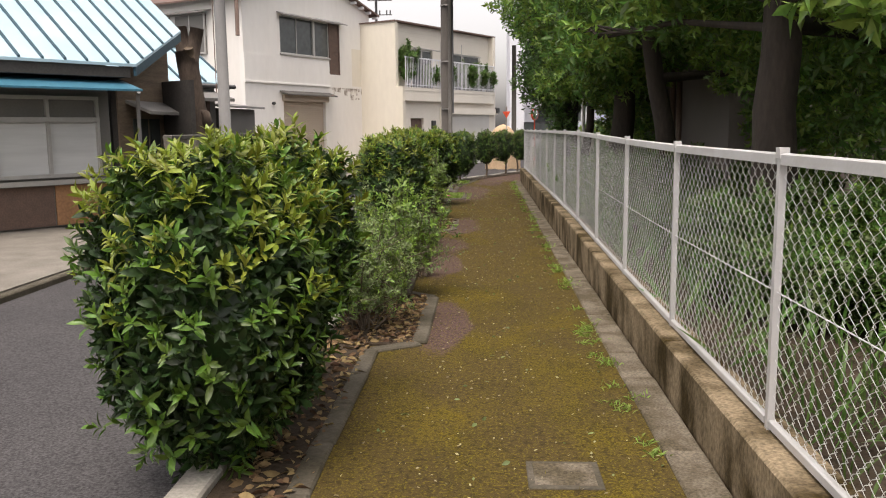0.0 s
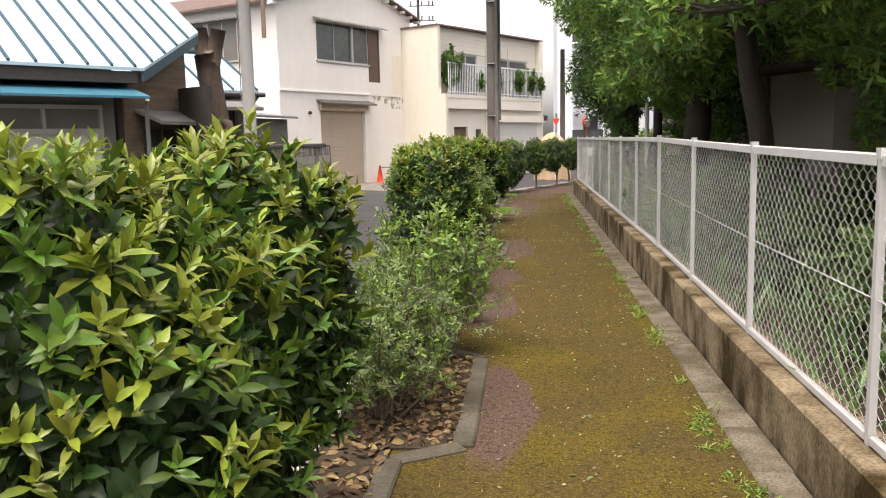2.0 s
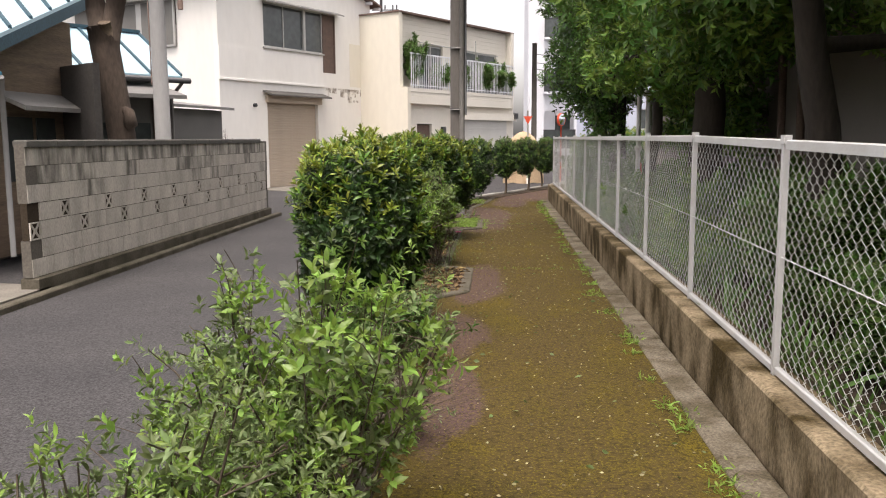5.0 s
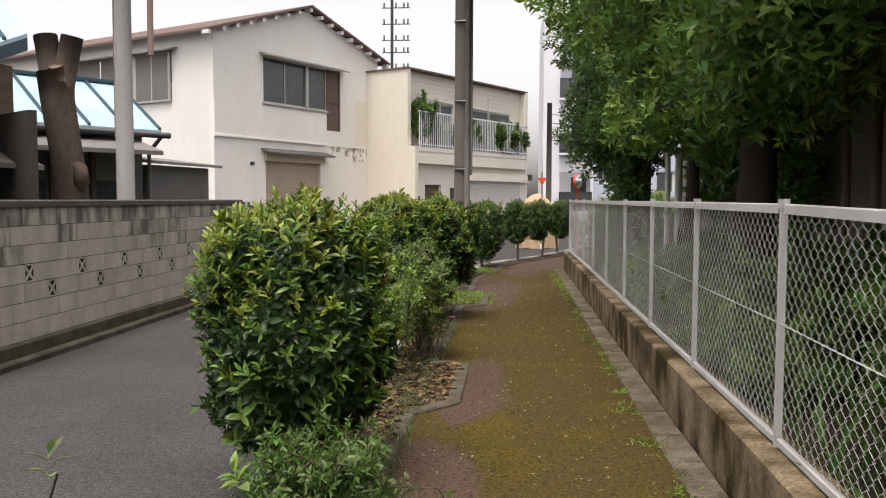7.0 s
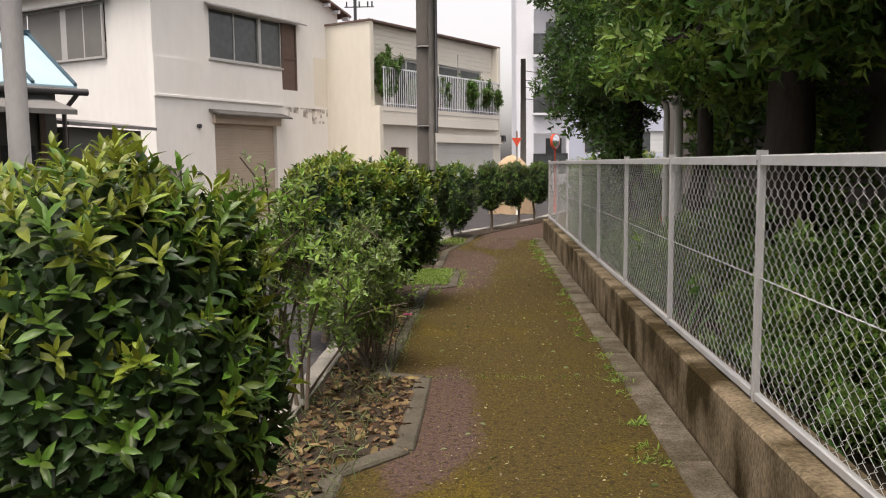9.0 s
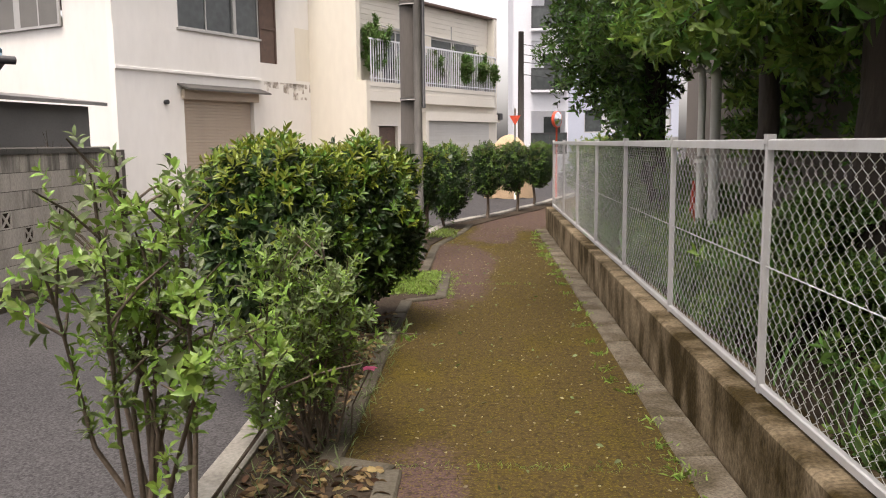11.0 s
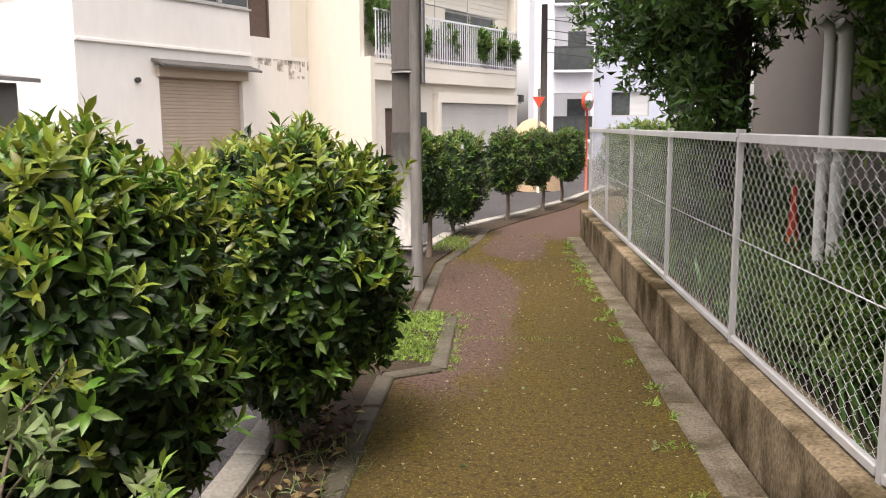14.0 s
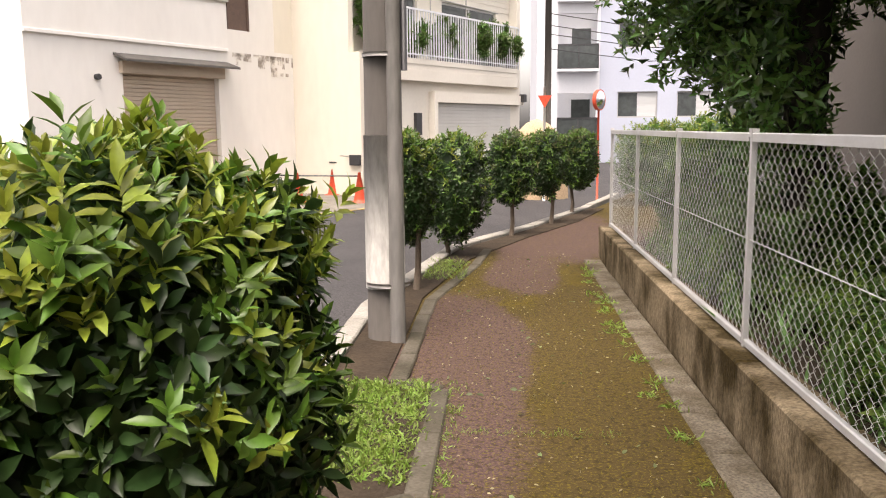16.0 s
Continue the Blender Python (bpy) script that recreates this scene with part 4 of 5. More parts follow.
def rear_blue_house():
    t = thing("house", "low timber house with pale blue metal roof and gutter", "house", at=A2)
    z = lambda x: 2.9 + 0.6 * x
    part("roof", Shape().slab([(0, 8, z(0)), (0, 0, z(0)), (1.75, 0, z(1.75)), (1.75, 8, z(1.75))], 0.06).slab([(1.75, 8, z(1.75)), (1.75, 0, z(1.75)), (3.5, 0, z(0)), (3.5, 8, z(0))], 0.06), BLUEROOF, t, "pale blue metal roof")
    for i in range(12):
        part("roof_seam", Shape().slab([(0, i * 0.7, z(0) + 0.05), (1.75, i * 0.7, z(1.75) + 0.05), (1.75, i * 0.7 + 0.05, z(1.75) + 0.05), (0, i * 0.7 + 0.05, z(0) + 0.05)], 0.049), BLUETRIM, t)
    part("ridge_cap", Shape().box(1.68, 1.82, 0, 8, z(1.75), z(1.75) + 0.07), BLUETRIM, t)
    part("gutter", Shape().tube([(-0.05, 8, 2.82), (-0.05, -0.15, 2.8)], 0.06, 8), BLACK, t, smooth=True)
    part("downpipe", Shape().tube([(-0.05, 0, 2.8), (0.1, 0.1, 2.6), (0.32, 0.1, 2.5), (0.32, 0.1, 0)], 0.04, 8), CONDUIT, t, smooth=True)
    part("wall", Shape().box(0.4, 3.2, 0.2, 8, 0, 2.9), GREYWALL, t)
    part("lower_roof", Shape().slab([(-0.8, 8, 2.45), (-0.8, 0.4, 2.45), (0.4, 0.4, 2.75), (0.4, 8, 2.75)], 0.08), CONDUIT, t)
    for i in range(4):
        part("window", Shape().box(0.36, 0.4, 0.6 + i * 1.5, 1.7 + i * 1.5, 1.0, 1.9), GLASSDARK, t)
    for i in range(8):
        part("timber_post", Shape().box(0.32, 0.4, 0.42 + i * 0.75, 0.52 + i * 0.75, 0, 2.5), BROWN, t)
    return t


rear_blue_house()
an = thing("shed", "grey lean-to shed with thin sheet roof", "shed", at=pose(-7.95, 23.1, 0, 0, 0, -10))
part("wall", Shape().box(-0.7, 0.5, 0, 2.2, -0.1, 2.25), GREYWALL, an)
part("roof", Shape().slab([(-0.8, -0.3, 2.5), (0.75, -0.3, 2.32), (0.75, 2.4, 2.32), (-0.8, 2.4, 2.5)], 0.06), CONDUIT, an)

# ---- concrete block wall along the lane ----
BX, BY0, BY1, COURSE = -5.1, 13.05, 22.0, 0.196
setting("apron", Shape().prism([(-12, 4), (-5.0, 4), (-5.0, 13.3), (-12, 14.5)], -0.1, -0.02), CONCRETE, "cracked concrete apron before the timber house", "pavement")
setting("wall_base", Shape().box(-5.2, -5.0, BY0, BY1, -0.12, 0.1, c=0.02), KERB, "dirty concrete footing of the block wall", "footing")
setting("kerb_line", Shape().box(-4.98, -4.86, 4, 22.3, -0.12, -0.03, c=0.015), KERB, "low concrete edge kerb of the lane", "kerb")
bw = thing("block_wall", "old grey concrete block wall with pierced blocks", "wall", at=pose(BX, 0, 0.1))
part("mortar", Shape().box(-0.07, 0.036, BY0, BY1, 0, 0.39).box(-0.07, 0.036, BY0, BY1, 0.786, 1.40).weld(), MORTAR, bw)
# added dark sheet, coloured as the shade inside the pierced blocks
part("packed_soil", Shape().box(-0.05, 0.025, BY0, BY1, 0.392, 0.784), SOIL, bw, "dark backing in place of shade behind the pierced blocks")

# ---- utility poles and trunk ----
up = thing("utility_pole", "tall concrete utility pole with white wrap and conduit", "utility pole", at=pose(-1.0, 21.55, -0.1))
part("shaft", Shape().tube([(0, 0, 0), (0.0, 0, 5), (0.0, 0, 11)], [0.145, 0.13, 0.11], 20), POLE, up, smooth=True)
part("wrap", Shape().tube([(-0.003, 0, 0.5), (-0.003, 0, 1.64)], [0.15, 0.148], 20), WRAP, up, "white protective wrap", smooth=True)
part("conduit", Shape().tube([(0.1, -0.14, 0.0), (0.1, -0.14, 3.2), (0.1, -0.13, 7)], [0.058, 0.05, 0.045], 12), PIPE, up, "dull steel cable conduit", smooth=True)
for z in (0.52, 2.2, 3.4, 4.8):
    part("band", Shape().tube([(0.02, -0.02, z), (0.02, -0.02, z + 0.03)], 0.165, 20), CONDUIT, up, smooth=True)
part("cable_guard", Shape().tube([(0.17, -0.1, 2.1), (0.17, -0.1, 6)], 0.025, 8), BLACK, up, smooth=True)
sp = thing("utility_pole", "slim grey concrete pole behind the block wall", "utility pole", at=pose(-6.05, 19.02, -0.1))
part("shaft", Shape().tube([(0, 0, 0), (0, 0, 9)], [0.14, 0.11], 16), POLEGREY, sp, smooth=True)
part("cable", Shape().tube([(0.3, 0.3, 3.9), (0.32, 0.3, 9)], 0.05, 8).tube([(-0.2, 0.1, 2.6), (-0.2, 0.1, 9)], 0.012, 5), BROWN, sp, smooth=True)
st = thing("pollarded_tree", "leafless pollarded tree trunk with sawn forks", "tree trunk", at=pose(-6.3, 17.75, -0.1) @ Matrix.Diagonal((1.12, 1.12, 1.08, 1)))
part("trunk", Shape().tube([(0.1, 0, 0), (0.12, 0, 1.2), (0.05, 0, 1.9), (-0.08, 0, 2.8), (-0.1, 0, 3.15)], [0.24, 0.2, 0.19, 0.2, 0.22], 14), STUMPBARK, st, smooth=True)
part("fork", Shape().tube([(-0.1, 0, 2.9), (-0.17, 0, 3.3), (-0.22, 0, 3.62)], [0.17, 0.14, 0.14], 12), STUMPBARK, st, smooth=True)
part("fork", Shape().tube([(-0.05, 0, 2.9), (0.06, 0, 3.3), (0.13, 0, 3.6)], [0.16, 0.13, 0.13], 12), STUMPBARK, st, smooth=True)
part("sawn_stub", Shape().tube([(0.0, -0.05, 3.0), (0.0, -0.17, 3.2)], [0.1, 0.085], 12), CUTWOOD, st, smooth=True)
part("knot", Shape().tube([(0.18, -0.05, 1.55), (0.28, -0.12, 1.75), (0.26, -0.12, 1.92), (0.12, -0.05, 2.0)], [0.05, 0.1, 0.08, 0.04], 9), STUMPBARK, st, smooth=True)

# ---- distance ----
gb = thing("apartment_building", "white and blue-grey apartment block with balconies", "building", at=pose(4.53, 55, -0.1, 0, 0, 0))
part("white_wall", Shape().wall(-2.9, 0, 0, 13, 0, 0.3, [(-1.95, -0.15, 0.3, 4.0 - 0.75), (-1.95, -0.15, 4.4, 6.9), (-1.95, -0.15, 7.6, 10)]), APART, gb)
part("recess", Shape().box(-2.9, 0, 1.3, 1.5, 0, 13), APART, gb)
part("side_wall", Shape().wall(0, 5.8, 0, 13, 0, 0.3, [(0.85, 2.7, 2.1, 3.3), (3.6, 5.4, 2.1, 3.3), (0.85, 2.7, 5.3, 6.5)]), APARTBLUE, gb)
part("body", Shape().box(-2.9, 5.8, 1.5, 9, 0, 13), APART, gb)
for z in (1.0, 4.35, 7.5):
    b = part("balcony", Shape().box(-2.0, -0.1, -0.5, 0.0, z - 0.12, z), APART, gb)
    part("balcony_rail", Shape().box(-2.0, -0.1, -0.5, -0.46, z + 1.05, z + 1.12).box(-2.0, -0.1, -0.5, -0.47, z + 0.0, z + 0.06).box(-2.0, -1.94, -0.5, -0.45, z, z + 1.1).box(-1.05, -0.99, -0.5, -0.45, z, z + 1.1).box(-0.16, -0.1, -0.5, -0.45, z, z + 1.1), BLACK, b)
    part("balcony_panel", Shape().box(-1.94, -0.16, -0.48, -0.47, z + 0.06, z + 1.05), GLASSDARK, b)
    part("window", Shape().box(-1.2, -0.3, 1.24, 1.3, z, z + 2.0), GLASSDARK, gb)
for x0, x1, z0, z1 in ((0.85, 2.7, 2.1, 3.3), (3.6, 5.4, 2.1, 3.3), (0.85, 2.7, 5.3, 6.5)):
    w = part("window", Shape().box(x0, x1, 0.1, 0.16, z0, z0 + 0.06).box(x0, x1, 0.1, 0.16, z1 - 0.06, z1).box(x0, x0 + 0.05, 0.1, 0.16, z0 + 0.06, z1 - 0.06).box(x1 - 0.05, x1, 0.1, 0.16, z0 + 0.06, z1 - 0.06).weld(), ALU, gb)
    part("pane", Shape().box(x0, (x0 + x1) / 2, 0.12, 0.14, z0 + 0.06, z1 - 0.06), GLASSDARK, w)
    part("pane", Shape().box((x0 + x1) / 2, x1, 0.13, 0.15, z0 + 0.06, z1 - 0.06), CURTAIN, w)
fp = thing("utility_pole", "far dark utility pole with many wires", "utility pole", at=pose(1.55, 45, -0.1))
part("shaft", Shape().tube([(0, 0, 0), (0, 0, 6.1)], [0.14, 0.11], 12), POLE, fp, smooth=True)
for i, z in enumerate((5.6, 5.2, 4.9, 4.4)):
    part("wire", Shape().tube([(0, 0, z), (4, 3, z - 0.25), (9, 6, z + 0.1)], 0.015, 4), BLACK, fp)
ss = thing("traffic_sign", "red triangular traffic sign on a white pole", "traffic sign", at=pose(0.88, 34.5, -0.1))
part("pole", Shape().tube([(0, 0, 0), (0, 0, 2.6)], 0.03, 8), WHITEPIPE, ss, smooth=True)
part("sign_plate", Shape().add([(-0.16, -0.04, 2.4), (0.16, -0.04, 2.4), (0, -0.04, 2.12), (-0.16, -0.02, 2.4), (0.16, -0.02, 2.4), (0, -0.02, 2.12)], [(0, 2, 1), (3, 4, 5), (0, 1, 4, 3), (1, 2, 5, 4), (2, 0, 3, 5)]), RED, ss, "red inverted triangle")
cm = thing("traffic_mirror", "round convex traffic mirror on an orange pole", "mirror", at=pose(1.92, 33.4, -0.1, 0, 0, 55))
part("pole", Shape().tube([(0.1, 0, 0), (0.1, 0, 2.4)], 0.025, 8), RED, cm, smooth=True)
MIRROR = mat("mirror_face", (0.75, 0.78, 0.8), 0.05, (0.7, 0.73, 0.75), 2, 0.3, 5, 0.0, metal=1.0)
part("rim", Shape().tube([(0, -0.02, 2.25), (0, -0.1, 2.25)], 0.22, 24), RED, cm)
part("mirror_face", Shape().tube([(0, -0.1, 2.25), (0, -0.13, 2.25), (0, -0.15, 2.25)], [0.2, 0.14, 0.02], 24), MIRROR, cm, smooth=True)
tp = thing("covered_heap", "sandy tarpaulin over a low heap beside the lane", "tarpaulin", at=pose(0.75, 35.2, -0.1))
hp = Shape()
for i in range(9):
    for j in range(13):
        a, e = 6.2832 * j / 12, 1.5708 * i / 8
        hp.v.append((0.75 * math.cos(a) * math.cos(e) * (1 + 0.1 * math.sin(3 * a)), 0.5 * math.sin(a) * math.cos(e), 1.85 * math.sin(e) ** 0.7 + 0.04 * math.sin(5 * a)))
hp.f = [(i * 13 + j, i * 13 + j + 1, (i + 1) * 13 + j + 1, (i + 1) * 13 + j) for i in range(8) for j in range(12)]
hp.k = [0] * len(hp.f)
part("tarpaulin", hp, TARP, tp, smooth=True)

# lattice aerial mast behind the houses
an = thing("aerial_mast", "thin steel aerial mast on a far roof", "aerial", at=pose(-6.2, 48, -0.1))
ms = Shape().tube([(0, 0, 0), (0, 0, 13)], 0.08, 6)
for z in (8.2, 9.0, 9.6, 10.4, 11.2):
    ms.tube([(-0.5, 0, z), (0.9, 0, z)], 0.03, 5)
    for x in (-0.4, 0.2, 0.6, 0.8):
        ms.tube([(x, 0, z), (x, 0, z + 0.25)], 0.04, 5)
part("mast", ms, BLACK, an)

# wall of the building behind the trees
dw = thing("house", "dark grey rendered house wall behind the garden trees", "house", at=pose(5.2, 0, 0))
part("wall", Shape().box(-1.3, -1.0, 13.5, 27, 0, 7), DARKWALL, dw)
part("end_wall", Shape().box(-1.0, 5, 26.7, 27, 0, 7), DARKWALL, dw)
part("near_end_wall", Shape().box(-1.0, 5, 13.5, 13.8, 0, 7), DARKWALL, dw)
part("low_wing", Shape().box(1.0, 1.3, -6, 13.5, 0, 4.5), DARKWALL, dw)
part("roof", Shape().box(-1.7, 5.2, 13.1, 27.4, 7, 7.15), RUSTROOF, dw)
for i, x in enumerate((2.35, 2.57)):
    pp = thing("vent_pipe", "white plastic vent pipe standing in the garden", "pipe", "garden vent pipes", at=pose(x, 19.98 + 0.25 * i, 0.1))
    part("pipe", Shape().tube([(0, 0, 0), (0, 0, 2.1), (-0.02, -0.02, 2.2), (-0.09, -0.04, 2.25)], (0.042 if i == 0 else 0.06), 12), WHITEPIPE, pp, smooth=True)
    part("joint", Shape().tube([(0, 0, 1.2), (0, 0, 1.28)], 0.067, 12), WHITEPIPE, pp, smooth=True)

# ---- cones before the garage ----
def cone(x, y, h=0.7):
    t = thing("traffic_cone", "orange-red plastic traffic cone on a black base", "traffic cone", "cones before the garage", at=pose(x, y, -0.1))
    part("base", Shape().box(-0.19, 0.19, -0.19, 0.19, 0, 0.035, c=0.01), RED, t)
    part("body", Shape().tube([(0, 0, 0.035), (0, 0, 0.1), (0, 0, h)], [0.15, 0.13, 0.03], 14), RED, t, smooth=True)
    return t


first = cone(-4.78, 34.07)
for x, y in ((-4.4, 36.3), (-3.33, 34.03), (-6.2, 34.9)):
    copy_thing(first, pose(x, y, -0.1))
br = thing("barrier_bar", "black and yellow striped bar between cones", "barrier bar", at=pose(0, 0, 0.52))
part("bar", Shape().tube([(-6.2, 34.9, 0), (-4.78, 34.07, 0.01), (-3.33, 34.03, 0)], 0.018, 6), BLACK, br)
setting("parking_pad", Shape().prism([(-8.2, 31.4), (-5.0, 29.0), (-2.2, 33.8), (-3.4, 35.9), (-6.2, 38)], -0.1, -0.085), CONCRETE, "pale concrete forecourt of the garage", "pavement")
for i in range(6):
    q = i / 6
    setting("road_marking", Shape().prism([(-4.6 + 2.2 * q, 30.2 + 3.4 * q), (-4.5 + 2.2 * q, 30.1 + 3.4 * q), (-4.2 + 2.2 * q, 30.55 + 3.4 * q), (-4.3 + 2.2 * q, 30.65 + 3.4 * q)], -0.09, -0.08), YELLOW, "worn yellow dash painted on the forecourt", "road marking")

rc = copy_thing(first, pose(2.63, 21.33, 0.16) @ Matrix.Diagonal((0.6, 0.6, 1.25, 1)))
tagged(rc, "faded red plastic cone among the garden shrubs", group="garden odds")

# ---- hedge shrubs ----
H = "clipped rounded evergreen shrub with yellow-green young tips"
hedge(H + " overhanging the lane", [(-1.29, 3.73, 0.0, 1.58, 0.57, 0.58), (-1.17, 4.5, 0.35, 1.6, 0.48, 0.5)], 0, 0.85, count=4200, leaf=0.078, trunks=3, seed=11)
hedge(H + " beside the footpath bend", [(-1.25, 11.18, 0.1, 1.58, 0.53, 0.62)], 0, 0.7, count=3000, leaf=0.076, trunks=3, seed=12)
hedge(H + " above a leafy azalea", [(-1.4, 15.85, 0.25, 1.62, 0.5, 0.52)], 0, 0.75, count=2600, leaf=0.076, trunks=2, seed=14)
hedge(H + " beside the grassy bay", [(-1.12, 17.45, 0.2, 1.6, 0.56, 0.64)], 0, 0.75, count=2900, leaf=0.084, trunks=2, seed=15)
FAR = [(-1.05, 23.5, 0.3), (-0.68, 25.6, 0.44), (0.02, 27.6, 0.36), (0.62, 29.1, 0.38), (1.3, 30.6, 0.36)]
for i, (x, y, rr) in enumerate(FAR):
    hedge(("small clipped evergreen shrub on a short bare trunk", "small clipped shrub with bronze young leaves")[i == 3], [(x, y, 0.42 if i != 1 else 0.12, 1.57, rr, rr)], 0, 0.4, count=1500, leaf=0.066, trunks=1, seed=20 + i, mats=[LEAF_OLD, LEAF_BROWN] if i >= 2 else None)
hedge("round clipped shrub beyond the fence end", [(3.1, 32.6, 0.05, 1.75, 0.95, 0.9), (4.3, 33.0, 0.05, 1.9, 0.9, 0.8)], -0.1, 0.9, count=3000, leaf=0.08, trunks=1, seed=31, mats=[LEAF_TREE, LEAF_NEW])

# ---- loose shrubs ----
AZ = "loose azalea shrub with small grey-green leaves, bare twigs"
open_shrub(AZ, -1.0, 6.5, 0, 0.5, 0.7, 1.0, [LEAF_AZ, LEAF_LIGHT], 30, 1900, 0.036, 41)
open_shrub(AZ + " by kerb", -1.05, 7.7, 0, 0.5, 0.7, 0.85, [LEAF_AZ, LEAF_LIGHT], 26, 1700, 0.036, 42)
open_shrub("tall fresh-green shrub with broad leaves on thin shoots", -0.88, 7.7, 0, 0.6, 0.65, 1.18, [LEAF_LIGHT, LEAF_AZ], 24, 640, 0.052, 44, new_share=0.45, low=0.4, thick=0.45, broad=0.46)
open_shrub("tangle of dry bare twigs by the kerb", -0.72, 8.75, 0, 0.24, 0.5, 0.42, [LEAF_AZ, TWIG], 34, 120, 0.03, 45, low=0.2, thick=0.4)
open_shrub("low leafy shrub at the foot of the hedge", -0.95, 10.3, 0, 0.4, 0.3, 0.5, [LEAF_TREE, LEAF_AZ], 18, 900, 0.045, 43)
open_shrub("spreading azalea with bare forked branches", -1.3, 13.7, 0, 0.62, 0.55, 1.5, [LEAF_LIGHT, LEAF_AZ], 12, 400, 0.058, 46, low=0.62, thick=1.1, broad=0.42)
open_shrub("azalea with fresh green leaves before the hedge", -0.95, 14.72, 0, 0.4, 0.45, 1.12, [LEAF_AZ, LEAF_LIGHT], 22, 1000, 0.05, 47, new_share=0.5, low=0.4)
open_shrub("bare pruned shrub stubs behind the block wall", -5.75, 20.8, 0, 0.35, 0.6, 2.0, [TWIG, TWIG], 9, 1, 0.02, 48, low=0.8)

fl = thing("azalea_flower", "single pink azalea blossom on a low twig", "flower", at=pose(-0.66, 14.75, 0.4))
for i in range(5):
    part("petal", quads("petal", leaf_template(0.045, 0.045)[0], leaf_template(0.045, 0.045)[1], np.zeros(6, int), [PINK]), None, fl, m=pose(0, 0, 0, 25, 0, 72 * i))
part("stalk", Shape().tube([(0, 0, 0), (-0.1, 0.05, -0.2), (-0.12, 0.08, -0.4)], 0.005, 5), TWIG, fl)

# ---- garden trees ----
TL = "garden tree with dense dark green crown over the fence"
tree(TL, 2.75, 8.0, 0.16, 0.24, (0.1, 0.2), 3.2, [(2.5, 7.6, 4.2, 1.3, 1.7, 1.2), (4.0, 8.6, 3.4, 1.4, 1.9, 1.2), (2.4, 9.8, 4.0, 1.3, 1.6, 1.2), (3.2, 5.8, 3.8, 1.3, 1.7, 1.0), (4.3, 6.0, 3.0, 1.2, 1.6, 1.0), (1.5, 3.35, 2.15, 0.25, 0.25, 0.16), (1.25, 9.9, 2.6, 0.4, 0.4, 0.25), (4.9, 3.5, 3.2, 1.3, 1.8, 1.4), (4.6, 9.3, 2.2, 0.9, 1.8, 1.3), (2.1, 9.3, 3.1, 0.8, 1.0, 0.6)], 6400, 0.14, [LEAF_TREE, LEAF_LIGHT], 51, new_share=0.42)
tree(TL + ", leaning", 2.7, 12.2, 0.16, 0.17, (-0.5, -0.4), 3.0, [(2.0, 12.0, 4.2, 1.3, 1.7, 1.3), (3.5, 12.9, 3.6, 1.4, 1.7, 1.3), (1.9, 14.0, 4.2, 1.3, 1.6, 1.2), (3.9, 10.8, 3.0, 1.2, 1.4, 1.1), (2.3, 13.6, 2.9, 0.9, 1.2, 0.7), (1.75, 12.9, 2.9, 0.7, 0.9, 0.5), (4.6, 12.0, 2.1, 0.9, 1.5, 1.2), (2.1, 14.6, 2.6, 0.7, 0.8, 0.5)], 6800, 0.135, [LEAF_TREE, LEAF_LIGHT], 52, new_share=0.42)
tree(TL + " in shade", 2.7, 16.4, 0.16, 0.26, (0.0, 0.3), 3.4, [(1.5, 17.3, 4.4, 1.4, 1.8, 1.2), (2.9, 15.8, 4.4, 1.6, 1.8, 1.5), (3.4, 18.6, 4.3, 1.5, 1.8, 1.3), (2.5, 15.2, 3.1, 1.0, 1.2, 0.8), (2.3, 18.6, 3.6, 1.0, 1.4, 0.9), (4.0, 13.6, 3.9, 1.1, 1.4, 0.8), (2.9, 17.6, 3.3, 0.9, 1.2, 0.7), (1.45, 16.3, 2.4, 0.5, 0.55, 0.3), (3.0, 19.6, 3.1, 0.8, 1.2, 0.8), (3.4, 17.6, 2.0, 0.45, 1.0, 0.9), (3.2, 20.3, 2.2, 0.6, 1.0, 1.0), (1.9, 19.6, 2.9, 0.6, 0.9, 0.5)], 9600, 0.13, [LEAF_TREE, LEAF_LIGHT], 53, new_share=0.42)
tree("slim garden tree with reddish bark and drooping leaves", 2.1, 17.35, 0.16, 0.1, (0.15, 0.0), 3.0, [(1.9, 17.2, 3.2, 0.7, 0.8, 0.5), (1.7, 16.9, 2.55, 0.35, 0.4, 0.25), (2.3, 17.0, 2.2, 0.3, 0.35, 0.2), (2.5, 18.2, 3.4, 0.7, 0.8, 0.5)], 800, 0.13, [LEAF_LIGHT, LEAF_TREE], 55)
tree(TL + " and ivy", 2.35, 22.3, 0.16, 0.2, (-0.1, 0.2), 3.0, [(1.9, 22.2, 4.3, 1.2, 1.6, 1.5), (2.4, 23.8, 3.4, 1.0, 1.3, 1.3), (3.4, 21.6, 5.0, 1.6, 1.8, 1.5), (2.1, 23.0, 2.5, 0.6, 0.8, 0.8), (2.5, 20.6, 3.8, 1.0, 1.2, 0.9), (1.6, 23.2, 3.0, 0.8, 1.0, 0.9), (2.05, 22.3, 1.7, 0.4, 0.5, 0.8), (1.8, 21.2, 3.1, 0.6, 0.8, 0.6)], 8600, 0.12, [LEAF_TREE, LEAF_DEEP], 54)
for x, y in ((3.62, 16.3), (3.5, 15.25)):
    gp = thing("garden_post", "thin brown timber post standing before the wall", "post", "garden posts", at=pose(x, y, 0.15))
    part("shaft", Shape().tube([(0, 0, 0), (0.01, 0, 1.4), (0, 0.01, 2.7)], [0.055, 0.052, 0.05], 10), BROWN, gp, smooth=True)
